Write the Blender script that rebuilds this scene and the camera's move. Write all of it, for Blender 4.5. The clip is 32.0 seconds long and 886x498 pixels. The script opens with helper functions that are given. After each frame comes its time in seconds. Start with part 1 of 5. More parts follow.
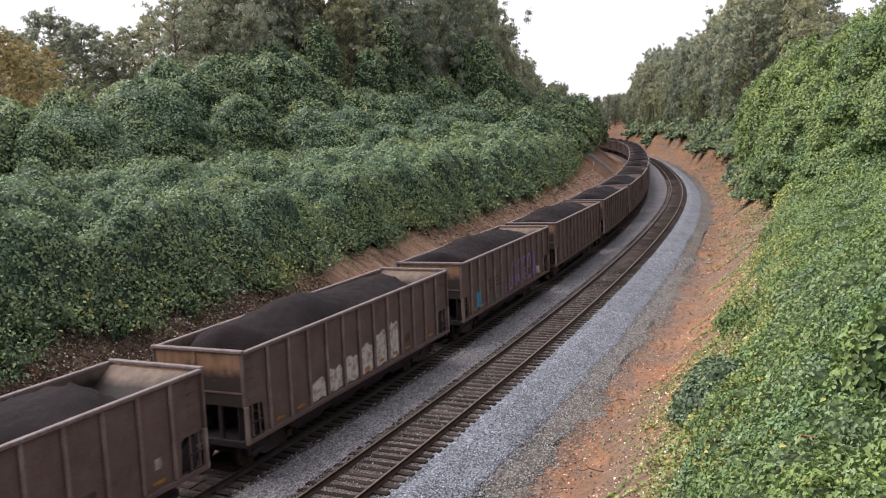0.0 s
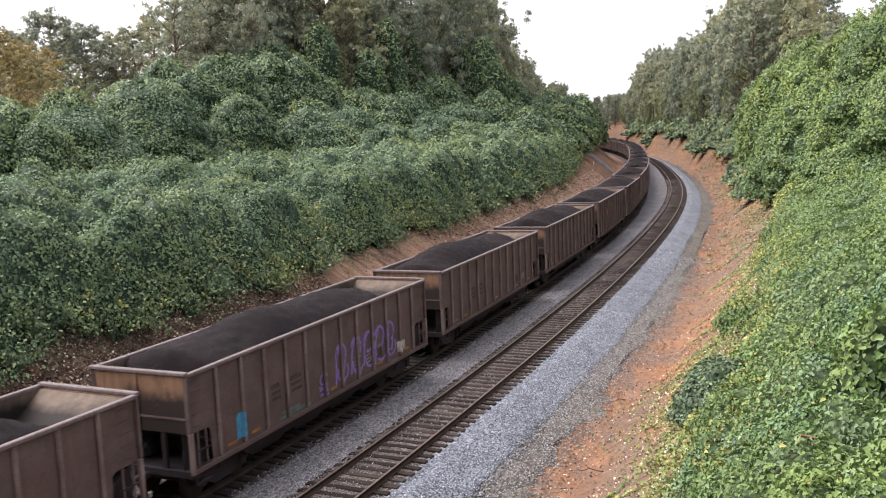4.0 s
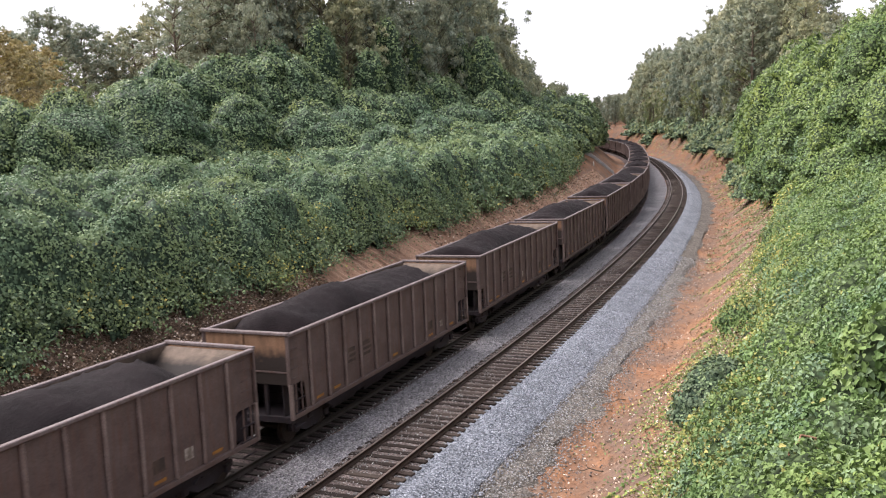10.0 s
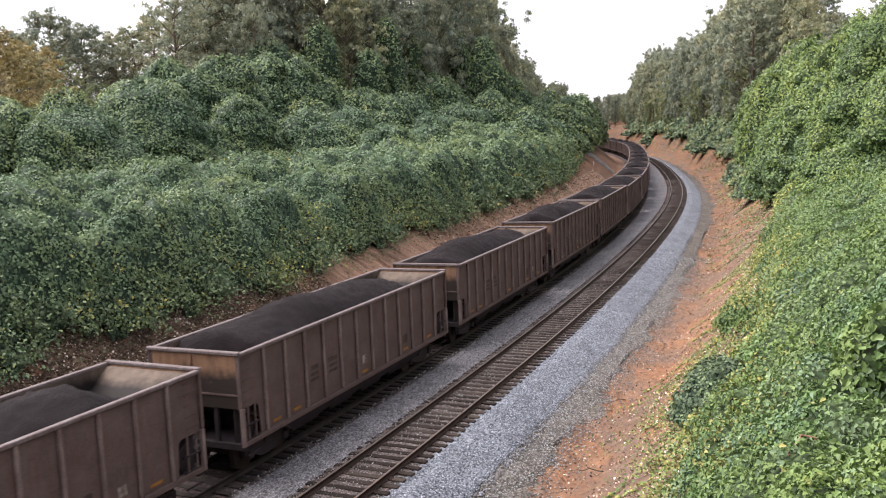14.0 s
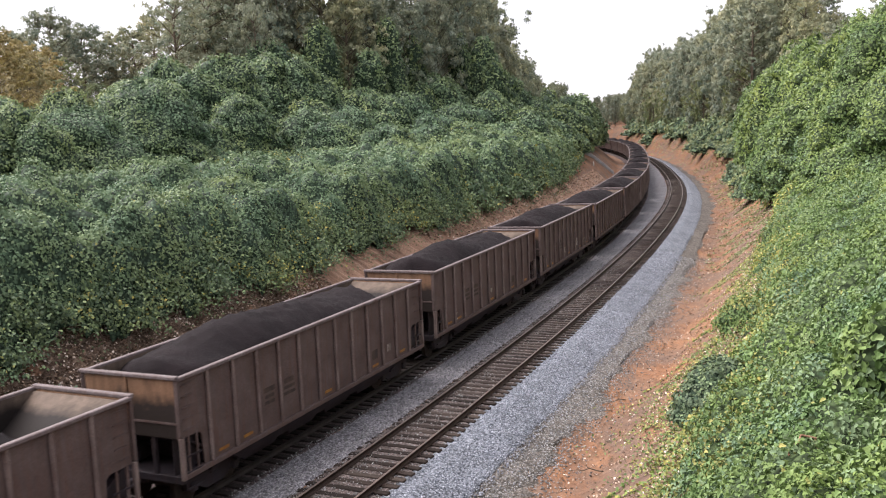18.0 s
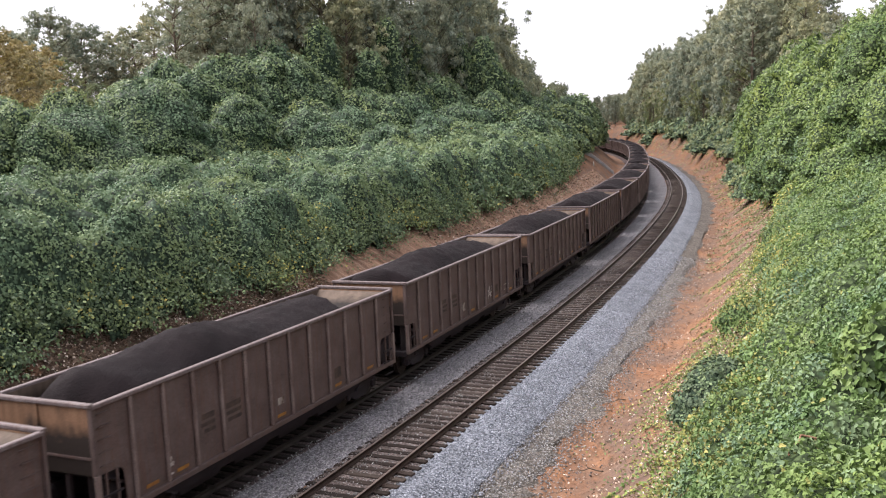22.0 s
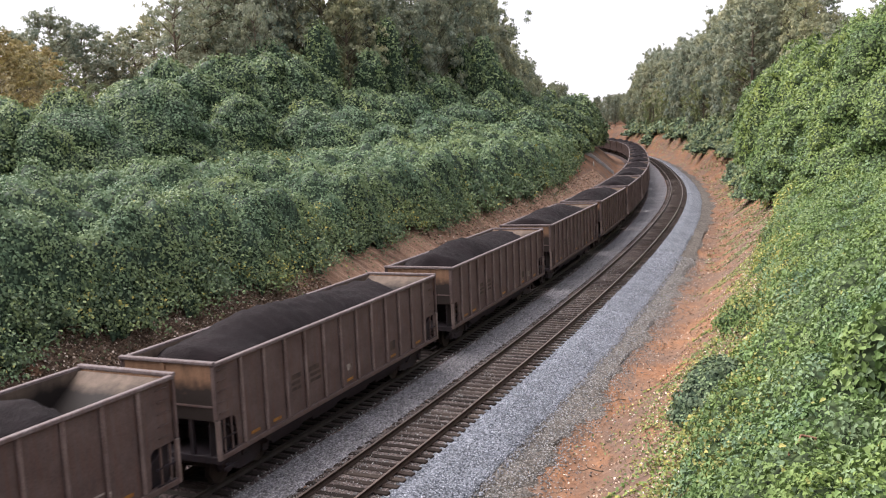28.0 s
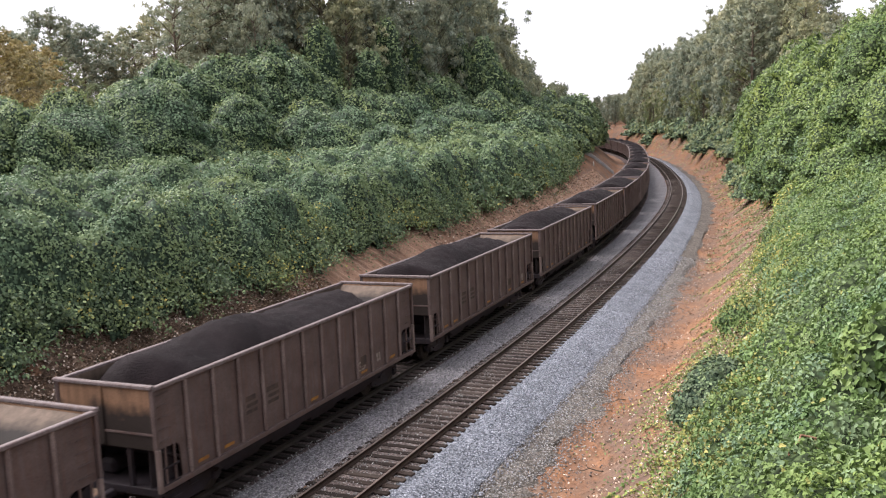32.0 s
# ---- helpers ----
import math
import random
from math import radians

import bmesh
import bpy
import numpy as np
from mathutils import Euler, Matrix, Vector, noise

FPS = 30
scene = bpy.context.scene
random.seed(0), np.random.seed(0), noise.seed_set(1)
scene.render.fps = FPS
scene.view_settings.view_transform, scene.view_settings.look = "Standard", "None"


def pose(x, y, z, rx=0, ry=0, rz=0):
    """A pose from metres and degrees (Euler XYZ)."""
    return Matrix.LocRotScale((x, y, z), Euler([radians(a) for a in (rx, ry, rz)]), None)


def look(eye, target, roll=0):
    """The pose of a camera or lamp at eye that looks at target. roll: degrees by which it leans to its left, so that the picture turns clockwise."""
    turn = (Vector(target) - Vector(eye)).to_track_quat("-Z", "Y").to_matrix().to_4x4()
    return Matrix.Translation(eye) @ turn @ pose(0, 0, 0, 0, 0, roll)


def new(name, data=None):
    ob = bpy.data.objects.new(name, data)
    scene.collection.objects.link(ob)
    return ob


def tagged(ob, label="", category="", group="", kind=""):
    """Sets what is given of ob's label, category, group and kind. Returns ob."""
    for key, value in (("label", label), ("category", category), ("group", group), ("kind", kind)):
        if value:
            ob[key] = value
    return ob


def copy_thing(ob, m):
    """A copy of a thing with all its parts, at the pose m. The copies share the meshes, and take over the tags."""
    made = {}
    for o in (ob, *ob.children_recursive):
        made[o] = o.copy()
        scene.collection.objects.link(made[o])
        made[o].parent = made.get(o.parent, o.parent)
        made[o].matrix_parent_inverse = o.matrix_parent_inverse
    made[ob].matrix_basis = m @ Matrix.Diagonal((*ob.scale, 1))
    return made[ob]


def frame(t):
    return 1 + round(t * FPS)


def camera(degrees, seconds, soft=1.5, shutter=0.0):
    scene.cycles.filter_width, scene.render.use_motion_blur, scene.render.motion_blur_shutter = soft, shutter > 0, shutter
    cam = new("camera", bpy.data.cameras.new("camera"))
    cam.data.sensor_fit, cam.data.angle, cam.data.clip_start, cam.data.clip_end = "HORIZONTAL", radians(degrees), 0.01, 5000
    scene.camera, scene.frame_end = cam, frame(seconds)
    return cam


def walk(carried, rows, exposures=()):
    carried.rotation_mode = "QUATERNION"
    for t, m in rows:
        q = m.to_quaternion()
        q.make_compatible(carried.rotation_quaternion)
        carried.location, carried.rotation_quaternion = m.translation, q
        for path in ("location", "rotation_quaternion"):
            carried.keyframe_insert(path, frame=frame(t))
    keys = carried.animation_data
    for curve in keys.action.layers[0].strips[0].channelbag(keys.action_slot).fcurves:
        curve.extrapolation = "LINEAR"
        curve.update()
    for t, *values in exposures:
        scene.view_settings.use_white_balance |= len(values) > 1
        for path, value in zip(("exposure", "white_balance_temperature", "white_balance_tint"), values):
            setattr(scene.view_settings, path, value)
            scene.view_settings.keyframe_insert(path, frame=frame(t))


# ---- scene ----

# camera: fixed on the end of an overpass, looking along the cutting
EYE_H = 9.807
cam = camera(52.27, 32.0, soft=1.1, shutter=0.5)
PITCH, ROLL = -7.926, -1.266
view = look((0, 0, EYE_H), (0, math.cos(radians(PITCH)), EYE_H + math.sin(radians(PITCH))), ROLL)
walk(cam, [(0, view), (32, view)], [(0, 0.98), (2, 1.08), (3, 1.26), (6, 1.31), (9, 1.29), (18, 1.25), (32, 1.22)])

# ---------------------------------------------------------------- light
world = bpy.data.worlds.new("evening_sky")
scene.world = world
world.use_nodes = True
wn = world.node_tree
sky = wn.nodes.new("ShaderNodeTexSky")
sky.sky_type = "NISHITA"
sky.sun_disc = False
sky.sun_elevation = radians(48)
sky.sun_rotation = radians(-72)
sky.dust_density = 3.0
sky.ozone_density = 1.0
haze = wn.nodes.new("ShaderNodeMix")
haze.data_type = "RGBA"
haze.inputs[0].default_value = 0.72
haze.inputs[7].default_value = (9.8, 9.5, 10.3, 1)   # thin bright cloud over the whole sky
wn.links.new(sky.outputs[0], haze.inputs[6])
wn.links.new(haze.outputs[2], wn.nodes["Background"].inputs[0])
wn.nodes["Background"].inputs[1].default_value = 0.070
sun = new("sun", bpy.data.lights.new("sun", "SUN"))
sun.data.energy = 4.6
sun.data.angle = radians(80)
sun.data.color = (1.0, 0.925, 0.915)
sun.matrix_world = look((-60, 20, 66), (0, 0, 0))

# ---------------------------------------------------------------- materials


def material(name, rough=0.8, metal=0.0):
    m = bpy.data.materials.new(name)
    m.use_nodes = True
    b = m.node_tree.nodes["Principled BSDF"]
    b.inputs["Roughness"].default_value = rough
    b.inputs["Metallic"].default_value = metal
    b.inputs["Specular IOR Level"].default_value = 0.12
    return m, m.node_tree, b


def nd(tree, kind, **kw):
    n = tree.nodes.new("ShaderNode" + kind)
    for k, v in kw.items():
        n.inputs[k].default_value = v
    return n


def ramp(tree, fac, stops):
    r = tree.nodes.new("ShaderNodeValToRGB")
    e = r.color_ramp.elements
    while len(e) < len(stops):
        e.new(0.5)
    for el, (p, c) in zip(e, stops):
        el.position, el.color = p, (*c, 1)
    tree.links.new(fac, r.inputs[0])
    return r.outputs[0]


def coords(tree, which="Object"):
    return tree.nodes.new("ShaderNodeTexCoord").outputs[which]


def noise_tex(tree, scale, detail=5.0, which="Object", rough=0.6, stretch=None):
    n = nd(tree, "TexNoise", Scale=scale, Detail=detail, Roughness=rough)
    co = coords(tree, which)
    if stretch:
        mp = tree.nodes.new("ShaderNodeMapping")
        mp.inputs["Scale"].default_value = stretch
        tree.links.new(co, mp.inputs[0])
        co = mp.outputs[0]
    tree.links.new(co, n.inputs["Vector"])
    return n.outputs["Fac"]


def streak_tex(tree, along, across, turn, detail=6.0):
    """Noise drawn out along a direction turned from the y axis, finer across it."""
    n = nd(tree, "TexNoise", Scale=1.0, Detail=detail, Roughness=0.65)
    mp = tree.nodes.new("ShaderNodeMapping")
    mp.inputs["Rotation"].default_value = (0, 0, turn)
    mp.inputs["Scale"].default_value = (across, along, 0.5 * across)
    tree.links.new(coords(tree), mp.inputs[0])
    tree.links.new(mp.outputs[0], n.inputs["Vector"])
    return n.outputs["Fac"]


def mixed(tree, fac, a, b, mode="MIX"):
    m = tree.nodes.new("ShaderNodeMix")
    m.data_type = "RGBA"
    m.blend_type = mode
    for i, v in ((0, fac), (6, a), (7, b)):
        if isinstance(v, (int, float)):
            m.inputs[i].default_value = v
        elif isinstance(v, tuple):
            m.inputs[i].default_value = (*v, 1)
        else:
            tree.links.new(v, m.inputs[i])
    return m.outputs[2]


def bump(tree, b, height, strength=0.4, dist=0.02):
    n = nd(tree, "Bump", Strength=strength, Distance=dist)
    tree.links.new(height, n.inputs["Height"])
    tree.links.new(n.outputs[0], b.inputs["Normal"])


def grain_mat(name, stops, scale, fine, rough=0.85, metal=0.0, strength=0.4, dist=0.02, which="Object", stretch=None):
    """Two scales of noise: the coarse one picks the colour, the fine one shifts it and gives relief."""
    m, t, b = material(name, rough, metal)
    coarse = ramp(t, noise_tex(t, scale, 5, which, stretch=stretch), stops)
    f = noise_tex(t, fine, 4, which)
    dark = ramp(t, f, [(0.3, (0.62, 0.62, 0.62)), (0.7, (1.25, 1.25, 1.25))])
    t.links.new(mixed(t, 0.8, coarse, dark, "MULTIPLY"), b.inputs["Base Color"])
    bump(t, b, f, strength, dist)
    return m


def leaf_mat(name, stops, patch_scale, tint, rough=0.55, glow=0.14):
    """Foliage: each leaf has its own tone, patches of the blanket lean to a second one."""
    m, t, b = material(name, rough)
    geo = t.nodes.new("ShaderNodeNewGeometry")
    own = ramp(t, geo.outputs["Random Per Island"], stops)
    patch = ramp(t, noise_tex(t, patch_scale, 3), [(0.42, (0, 0, 0)), (0.68, (1, 1, 1))])
    sep = t.nodes.new("ShaderNodeRGBToBW")
    t.links.new(patch, sep.inputs[0])
    half = nd(t, "Math")
    half.operation = "MULTIPLY"
    half.inputs[1].default_value = 0.7
    t.links.new(sep.outputs[0], half.inputs[0])
    col = mixed(t, half.outputs[0], own, tint)
    info = t.nodes.new("ShaderNodeObjectInfo")
    col = mixed(t, 1.0, col, ramp(t, info.outputs["Random"], [(0, (0.86, 0.90, 0.96)), (0.5, (1, 1, 1)), (1, (1.20, 1.12, 0.96))]), "MULTIPLY")
    col = mixed(t, 1.0, col, ramp(t, noise_tex(t, 0.35, 4), [(0.36, (0.74, 0.80, 0.86)), (0.5, (1, 1, 1)), (0.66, (1.22, 1.16, 1.02))]), "MULTIPLY")
    t.links.new(col, b.inputs["Base Color"])
    b.inputs["Specular IOR Level"].default_value = 0.14
    tr = t.nodes.new("ShaderNodeBsdfTranslucent")
    t.links.new(col, tr.inputs[0])
    mx = t.nodes.new("ShaderNodeMixShader")
    mx.inputs[0].default_value = glow
    t.links.new(b.outputs[0], mx.inputs[1])
    t.links.new(tr.outputs[0], mx.inputs[2])
    t.links.new(mx.outputs[0], t.nodes["Material Output"].inputs[0])
    return m


VINE = [(0.0, (0.103, 0.156, 0.088)), (0.45, (0.131, 0.194, 0.106)), (0.85, (0.164, 0.230, 0.119)), (1.0, (0.227, 0.290, 0.156))]
M_VINE = leaf_mat("vine_leaf", VINE, 0.30, (0.175, 0.214, 0.084), glow=0.12)
# VINE scaled down: shade on the steep mounds put into the leaf colour.
M_VINE_DARKENED = leaf_mat("darkened_vine_leaf", [(q, tuple(a * b for a, b in zip(c, (0.56, 0.55, 0.60)))) for q, c in VINE], 0.2, (0.078, 0.108, 0.058), glow=0.12)
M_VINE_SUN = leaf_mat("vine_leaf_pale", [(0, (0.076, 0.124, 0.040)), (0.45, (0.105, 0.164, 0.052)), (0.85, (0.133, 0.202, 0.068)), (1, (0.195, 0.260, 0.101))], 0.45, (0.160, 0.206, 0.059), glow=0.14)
M_YELLOW = leaf_mat("yellow_leaf", [(0, (0.142, 0.162, 0.048)), (0.6, (0.257, 0.247, 0.076)), (1, (0.380, 0.323, 0.104))], 0.8, (0.237, 0.237, 0.067))
# Tones raised and greyed: the haze over the distant wood is in the colour.
M_TREE = leaf_mat("hazed_tree_leaf", [(0, (0.151, 0.176, 0.123)), (0.5, (0.215, 0.245, 0.170)), (1, (0.292, 0.316, 0.225))], 0.18, (0.240, 0.234, 0.161), glow=0.30)
M_TREE_OLIVE = leaf_mat("olive_tree_leaf", [(0, (0.105, 0.136, 0.074)), (0.5, (0.156, 0.196, 0.105)), (1, (0.217, 0.252, 0.139))], 0.3, (0.180, 0.190, 0.091), glow=0.30)
M_TREE_AUTUMN = leaf_mat("autumn_tree_leaf", [(0, (0.17, 0.145, 0.08)), (0.5, (0.25, 0.215, 0.115)), (1, (0.34, 0.28, 0.16))], 0.35, (0.20, 0.20, 0.09), glow=0.30)


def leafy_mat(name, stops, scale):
    """The inner layer of a vine: small overlapping leaves with their own tones, the shade in the gaps put into the
    colour.
    """
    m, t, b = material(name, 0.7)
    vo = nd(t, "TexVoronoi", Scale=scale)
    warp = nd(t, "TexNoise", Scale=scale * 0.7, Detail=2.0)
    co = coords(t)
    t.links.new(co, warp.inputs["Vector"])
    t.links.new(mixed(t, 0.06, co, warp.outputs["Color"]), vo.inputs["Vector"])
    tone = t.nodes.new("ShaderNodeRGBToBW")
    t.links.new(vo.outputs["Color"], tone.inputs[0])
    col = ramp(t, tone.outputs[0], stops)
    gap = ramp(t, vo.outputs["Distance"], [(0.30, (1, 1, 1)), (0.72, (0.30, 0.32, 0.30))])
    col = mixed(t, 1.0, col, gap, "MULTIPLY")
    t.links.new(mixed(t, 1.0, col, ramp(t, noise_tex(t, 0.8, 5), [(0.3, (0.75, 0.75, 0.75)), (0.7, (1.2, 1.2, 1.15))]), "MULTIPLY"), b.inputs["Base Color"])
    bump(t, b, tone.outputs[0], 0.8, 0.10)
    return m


# Darker than the outer leaves: the shade beneath those is in the colour.
M_UNDER = leafy_mat("shaded_inner_vine", [(0.2, (0.031, 0.053, 0.033)), (0.5, (0.051, 0.082, 0.052)), (0.8, (0.070, 0.109, 0.067))], 8.0)
M_UNDER_SUN = leafy_mat("shaded_inner_vine_pale", [(0.2, (0.039, 0.062, 0.027)), (0.5, (0.065, 0.098, 0.041)), (0.8, (0.087, 0.125, 0.054))], 9.0)
M_BARK = grain_mat("bark", [(0.3, (0.07, 0.055, 0.042)), (0.7, (0.15, 0.12, 0.09))], 3, 25, 0.9, stretch=(1, 1, 0.25))
M_RUST = grain_mat("rusted_rail", [(0.3, (0.029, 0.019, 0.015)), (0.7, (0.051, 0.034, 0.028))], 2, 60, 0.55, 0.4)
M_RAILTOP = grain_mat("worn_rail_head", [(0.3, (0.128, 0.096, 0.080)), (0.7, (0.216, 0.168, 0.144))], 3, 60, 0.38, 0.7, strength=0.1)
# Rails and ties under the train: dust, plus the train's shade as colour.
M_SHADED_TRACK = grain_mat("dusty_shaded_track", [(0.3, (0.016, 0.013, 0.012)), (0.7, (0.034, 0.028, 0.025))], 2, 40, 0.7)
M_COAL = grain_mat("coal", [(0.3, (0.0055, 0.0036, 0.0044)), (0.7, (0.0110, 0.0072, 0.0084))], 1.2, 18, 0.9, strength=0.9, dist=0.06)


def ground_mat():
    """Red clay washed into streaks along the line, with paler crust, debris and darker soil."""
    m, t, b = material("red_clay", 0.92)
    clay = ramp(t, streak_tex(t, 0.16, 0.9, 0.36), [(0.28, (0.098, 0.056, 0.036)), (0.45, (0.166, 0.082, 0.044)), (0.58, (0.190, 0.098, 0.053)), (0.74, (0.162, 0.108, 0.080))])
    f = noise_tex(t, 7.0, 6)
    clay = mixed(t, 0.8, clay, ramp(t, f, [(0.3, (0.6, 0.6, 0.6)), (0.7, (1.3, 1.3, 1.3))]), "MULTIPLY")
    runs = streak_tex(t, 0.5, 4.5, 0.36, 8.0)
    clay = mixed(t, 1.0, clay, ramp(t, runs, [(0.34, (0.52, 0.55, 0.60)), (0.48, (1, 1, 1)), (0.66, (1.16, 1.20, 1.26))]), "MULTIPLY")
    soil = ramp(t, noise_tex(t, 2.2, 8, rough=0.8), [(0.3, (0.055, 0.038, 0.030)), (0.55, (0.130, 0.085, 0.062)), (0.72, (0.225, 0.170, 0.135))])
    spots = ramp(t, streak_tex(t, 0.12, 0.55, 0.36, 7.0), [(0.42, (0, 0, 0)), (0.58, (1, 1, 1))])
    t.links.new(mixed(t, spots, clay, soil), b.inputs["Base Color"])
    bump(t, b, mixed(t, 0.5, f, runs), 0.9, 0.10)
    return m


M_GROUND = ground_mat()


def stone_mat(name, stops, gap, scale):
    """Crushed stone: cells with own tones and dark gaps."""
    m, t, b = material(name, 0.85)
    v = nd(t, "TexVoronoi", Scale=scale)
    t.links.new(coords(t), v.inputs["Vector"])
    tone = t.nodes.new("ShaderNodeRGBToBW")
    t.links.new(v.outputs["Color"], tone.inputs[0])
    col = ramp(t, tone.outputs[0], stops)
    edge = ramp(t, v.outputs["Distance"], [(0.25, (1, 1, 1)), (0.75, gap)])
    big = ramp(t, noise_tex(t, 0.5, 5), [(0.3, (0.72, 0.72, 0.72)), (0.7, (1.15, 1.15, 1.15))])
    col = mixed(t, 1.0, col, edge, "MULTIPLY")
    col = mixed(t, 1.0, col, ramp(t, noise_tex(t, 2.6, 8, rough=0.8), [(0.36, (0.66, 0.66, 0.66)), (0.64, (1.26, 1.26, 1.26))]), "MULTIPLY")
    t.links.new(mixed(t, 1.0, col, big, "MULTIPLY"), b.inputs["Base Color"])
    inv = nd(t, "Math")
    inv.operation = "SUBTRACT"
    inv.inputs[0].default_value = 1
    t.links.new(v.outputs["Distance"], inv.inputs[1])
    bump(t, b, inv.outputs[0], 0.9, 0.05)
    return m


M_BALLAST = stone_mat("pale_ballast", [(0.2, (0.180, 0.194, 0.224)), (0.8, (0.346, 0.368, 0.409))], (0.232, 0.243, 0.258), 17)
M_BALLAST_OLD = stone_mat("old_ballast", [(0.2, (0.135, 0.131, 0.142)), (0.8, (0.353, 0.342, 0.353))], (0.540, 0.525, 0.539), 17)
M_CINDER = stone_mat("dark_gravel", [(0.2, (0.082, 0.074, 0.065)), (0.8, (0.230, 0.204, 0.184))], (0.383, 0.372, 0.349), 15)
M_MOULD = grain_mat("leaf_mould", [(0.3, (0.069, 0.048, 0.035)), (0.7, (0.150, 0.106, 0.077))], 1.5, 14, 0.95, strength=0.8, dist=0.06)
M_CRIB = stone_mat("clogged_ballast", [(0.2, (0.080, 0.061, 0.055)), (0.8, (0.228, 0.188, 0.173))], (0.536, 0.535, 0.553), 17)
# Dusty stone, darkened further for the shade under the train.
M_CESS = stone_mat("dusty_shaded_ballast", [(0.2, (0.039, 0.030, 0.030)), (0.8, (0.099, 0.077, 0.073))], (1.111, 1.053, 1.094), 17)


def tie_mat():
    m, t, b = material("weathered_tie", 0.9)
    info = t.nodes.new("ShaderNodeObjectInfo")
    own = ramp(t, info.outputs["Random"], [(0, (0.016, 0.012, 0.010)), (0.6, (0.034, 0.025, 0.021)), (1, (0.059, 0.046, 0.038))])
    g = noise_tex(t, 6, 6, stretch=(0.6, 6, 4))
    t.links.new(mixed(t, 0.9, own, ramp(t, g, [(0.3, (0.5, 0.5, 0.5)), (0.7, (1.4, 1.4, 1.4))]), "MULTIPLY"), b.inputs["Base Color"])
    bump(t, b, g, 0.6, 0.02)
    return m


M_TIE = tie_mat()


def steel_mat(name, stops, rust, amount):
    """Brown freight-car paint: rust streaks that run down, dust, a tone of its own for each car part."""
    m, t, b = material(name, 0.62)
    base = ramp(t, noise_tex(t, 1.4, 6), stops)
    streak = ramp(t, noise_tex(t, 2.6, 7, stretch=(5, 5, 0.35)), [(0.45, (0, 0, 0)), (0.75, (1, 1, 1))])
    col = mixed(t, streak, base, rust)
    fine = noise_tex(t, 30, 4)
    col = mixed(t, amount, col, ramp(t, fine, [(0.3, (0.6, 0.6, 0.6)), (0.7, (1.3, 1.3, 1.3))]), "MULTIPLY")
    t.links.new(col, b.inputs["Base Color"])
    bump(t, b, fine, 0.15, 0.01)
    return m


M_CAR = steel_mat("brown_car_steel", [(0.3, (0.071, 0.052, 0.049)), (0.7, (0.110, 0.084, 0.079))], (0.096, 0.056, 0.046), 0.6)
M_POST = steel_mat("worn_post_steel", [(0.3, (0.114, 0.086, 0.078)), (0.7, (0.194, 0.152, 0.140))], (0.082, 0.053, 0.048), 0.7)


def sooty_mat(name, stops, soot, scale, lo, hi, low=None):
    """Bare or dusty plate smudged with coal soot in broad patches; low: grime splashed up to about that height."""
    m, t, b = material(name, 0.7)
    col = ramp(t, noise_tex(t, 1.6, 6, stretch=(3, 3, 0.6)), stops)
    patch = noise_tex(t, scale, 6)
    if low:
        sp = t.nodes.new("ShaderNodeSeparateXYZ")
        t.links.new(coords(t), sp.inputs[0])
        rise = nd(t, "MapRange")
        rise.inputs["From Min"].default_value, rise.inputs["From Max"].default_value = low
        rise.inputs["To Min"].default_value, rise.inputs["To Max"].default_value = 0.95, 0.0
        t.links.new(sp.outputs[2], rise.inputs["Value"])
        add = nd(t, "Math")
        add.operation = "ADD"
        t.links.new(patch, add.inputs[0])
        t.links.new(rise.outputs[0], add.inputs[1])
        patch = add.outputs[0]
    f = ramp(t, patch, [(lo, (0, 0, 0)), (hi, (1, 1, 1))])
    col = mixed(t, f, col, soot)
    fine = noise_tex(t, 22, 4)
    col = mixed(t, 0.35, col, ramp(t, fine, [(0.3, (0.6, 0.6, 0.6)), (0.7, (1.3, 1.3, 1.3))]), "MULTIPLY")
    t.links.new(col, b.inputs["Base Color"])
    bump(t, b, fine, 0.12, 0.01)
    return m


M_END = sooty_mat("dusty_car_end", [(0.3, (0.13, 0.075, 0.046)), (0.7, (0.21, 0.125, 0.078))], (0.026, 0.020, 0.018), 1.1, 0.52, 0.82, (2.1, 3.3))
M_RIM = steel_mat("worn_top_chord", [(0.3, (0.105, 0.082, 0.082)), (0.7, (0.152, 0.129, 0.129))], (0.081, 0.053, 0.047), 0.7)
M_INSIDE = sooty_mat("scoured_inside", [(0.3, (0.073, 0.054, 0.042)), (0.7, (0.128, 0.096, 0.074))], (0.015, 0.012, 0.011), 0.55, 0.46, 0.74, (2.3, 3.5))
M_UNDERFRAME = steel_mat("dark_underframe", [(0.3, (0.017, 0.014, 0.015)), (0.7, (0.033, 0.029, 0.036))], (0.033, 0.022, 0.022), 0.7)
M_WHEEL = grain_mat("wheel_steel", [(0.3, (0.025, 0.020, 0.018)), (0.7, (0.050, 0.040, 0.035))], 3, 30, 0.5, 0.5)

# ---------------------------------------------------------------- the line of the railway
# arc length along the right-hand track, every metre; the line bends to the left
S = np.arange(-1500, 3001, 1.0)
U = np.clip(S, -60, 620) / 100
PSI = 0.4545 - (0.1521 * U - 0.0065 * U ** 2 / 2 + 0.0004 * U ** 3 / 3)
DX, DY = np.sin(PSI), np.cos(PSI)
I0 = 1500
CX = np.concatenate([[0], np.cumsum((DX[1:] + DX[:-1]) / 2)])
CY = np.concatenate([[0], np.cumsum((DY[1:] + DY[:-1]) / 2)])
CX, CY = CX - CX[I0] - 13.926, CY - CY[I0]


def eased(s, xs, ys):
    """Through the pairs, with rounded corners."""
    s = np.asarray(s, float)
    return sum(np.interp(s + o, xs, ys) for o in (-18, -9, 0, 9, 18)) / 5


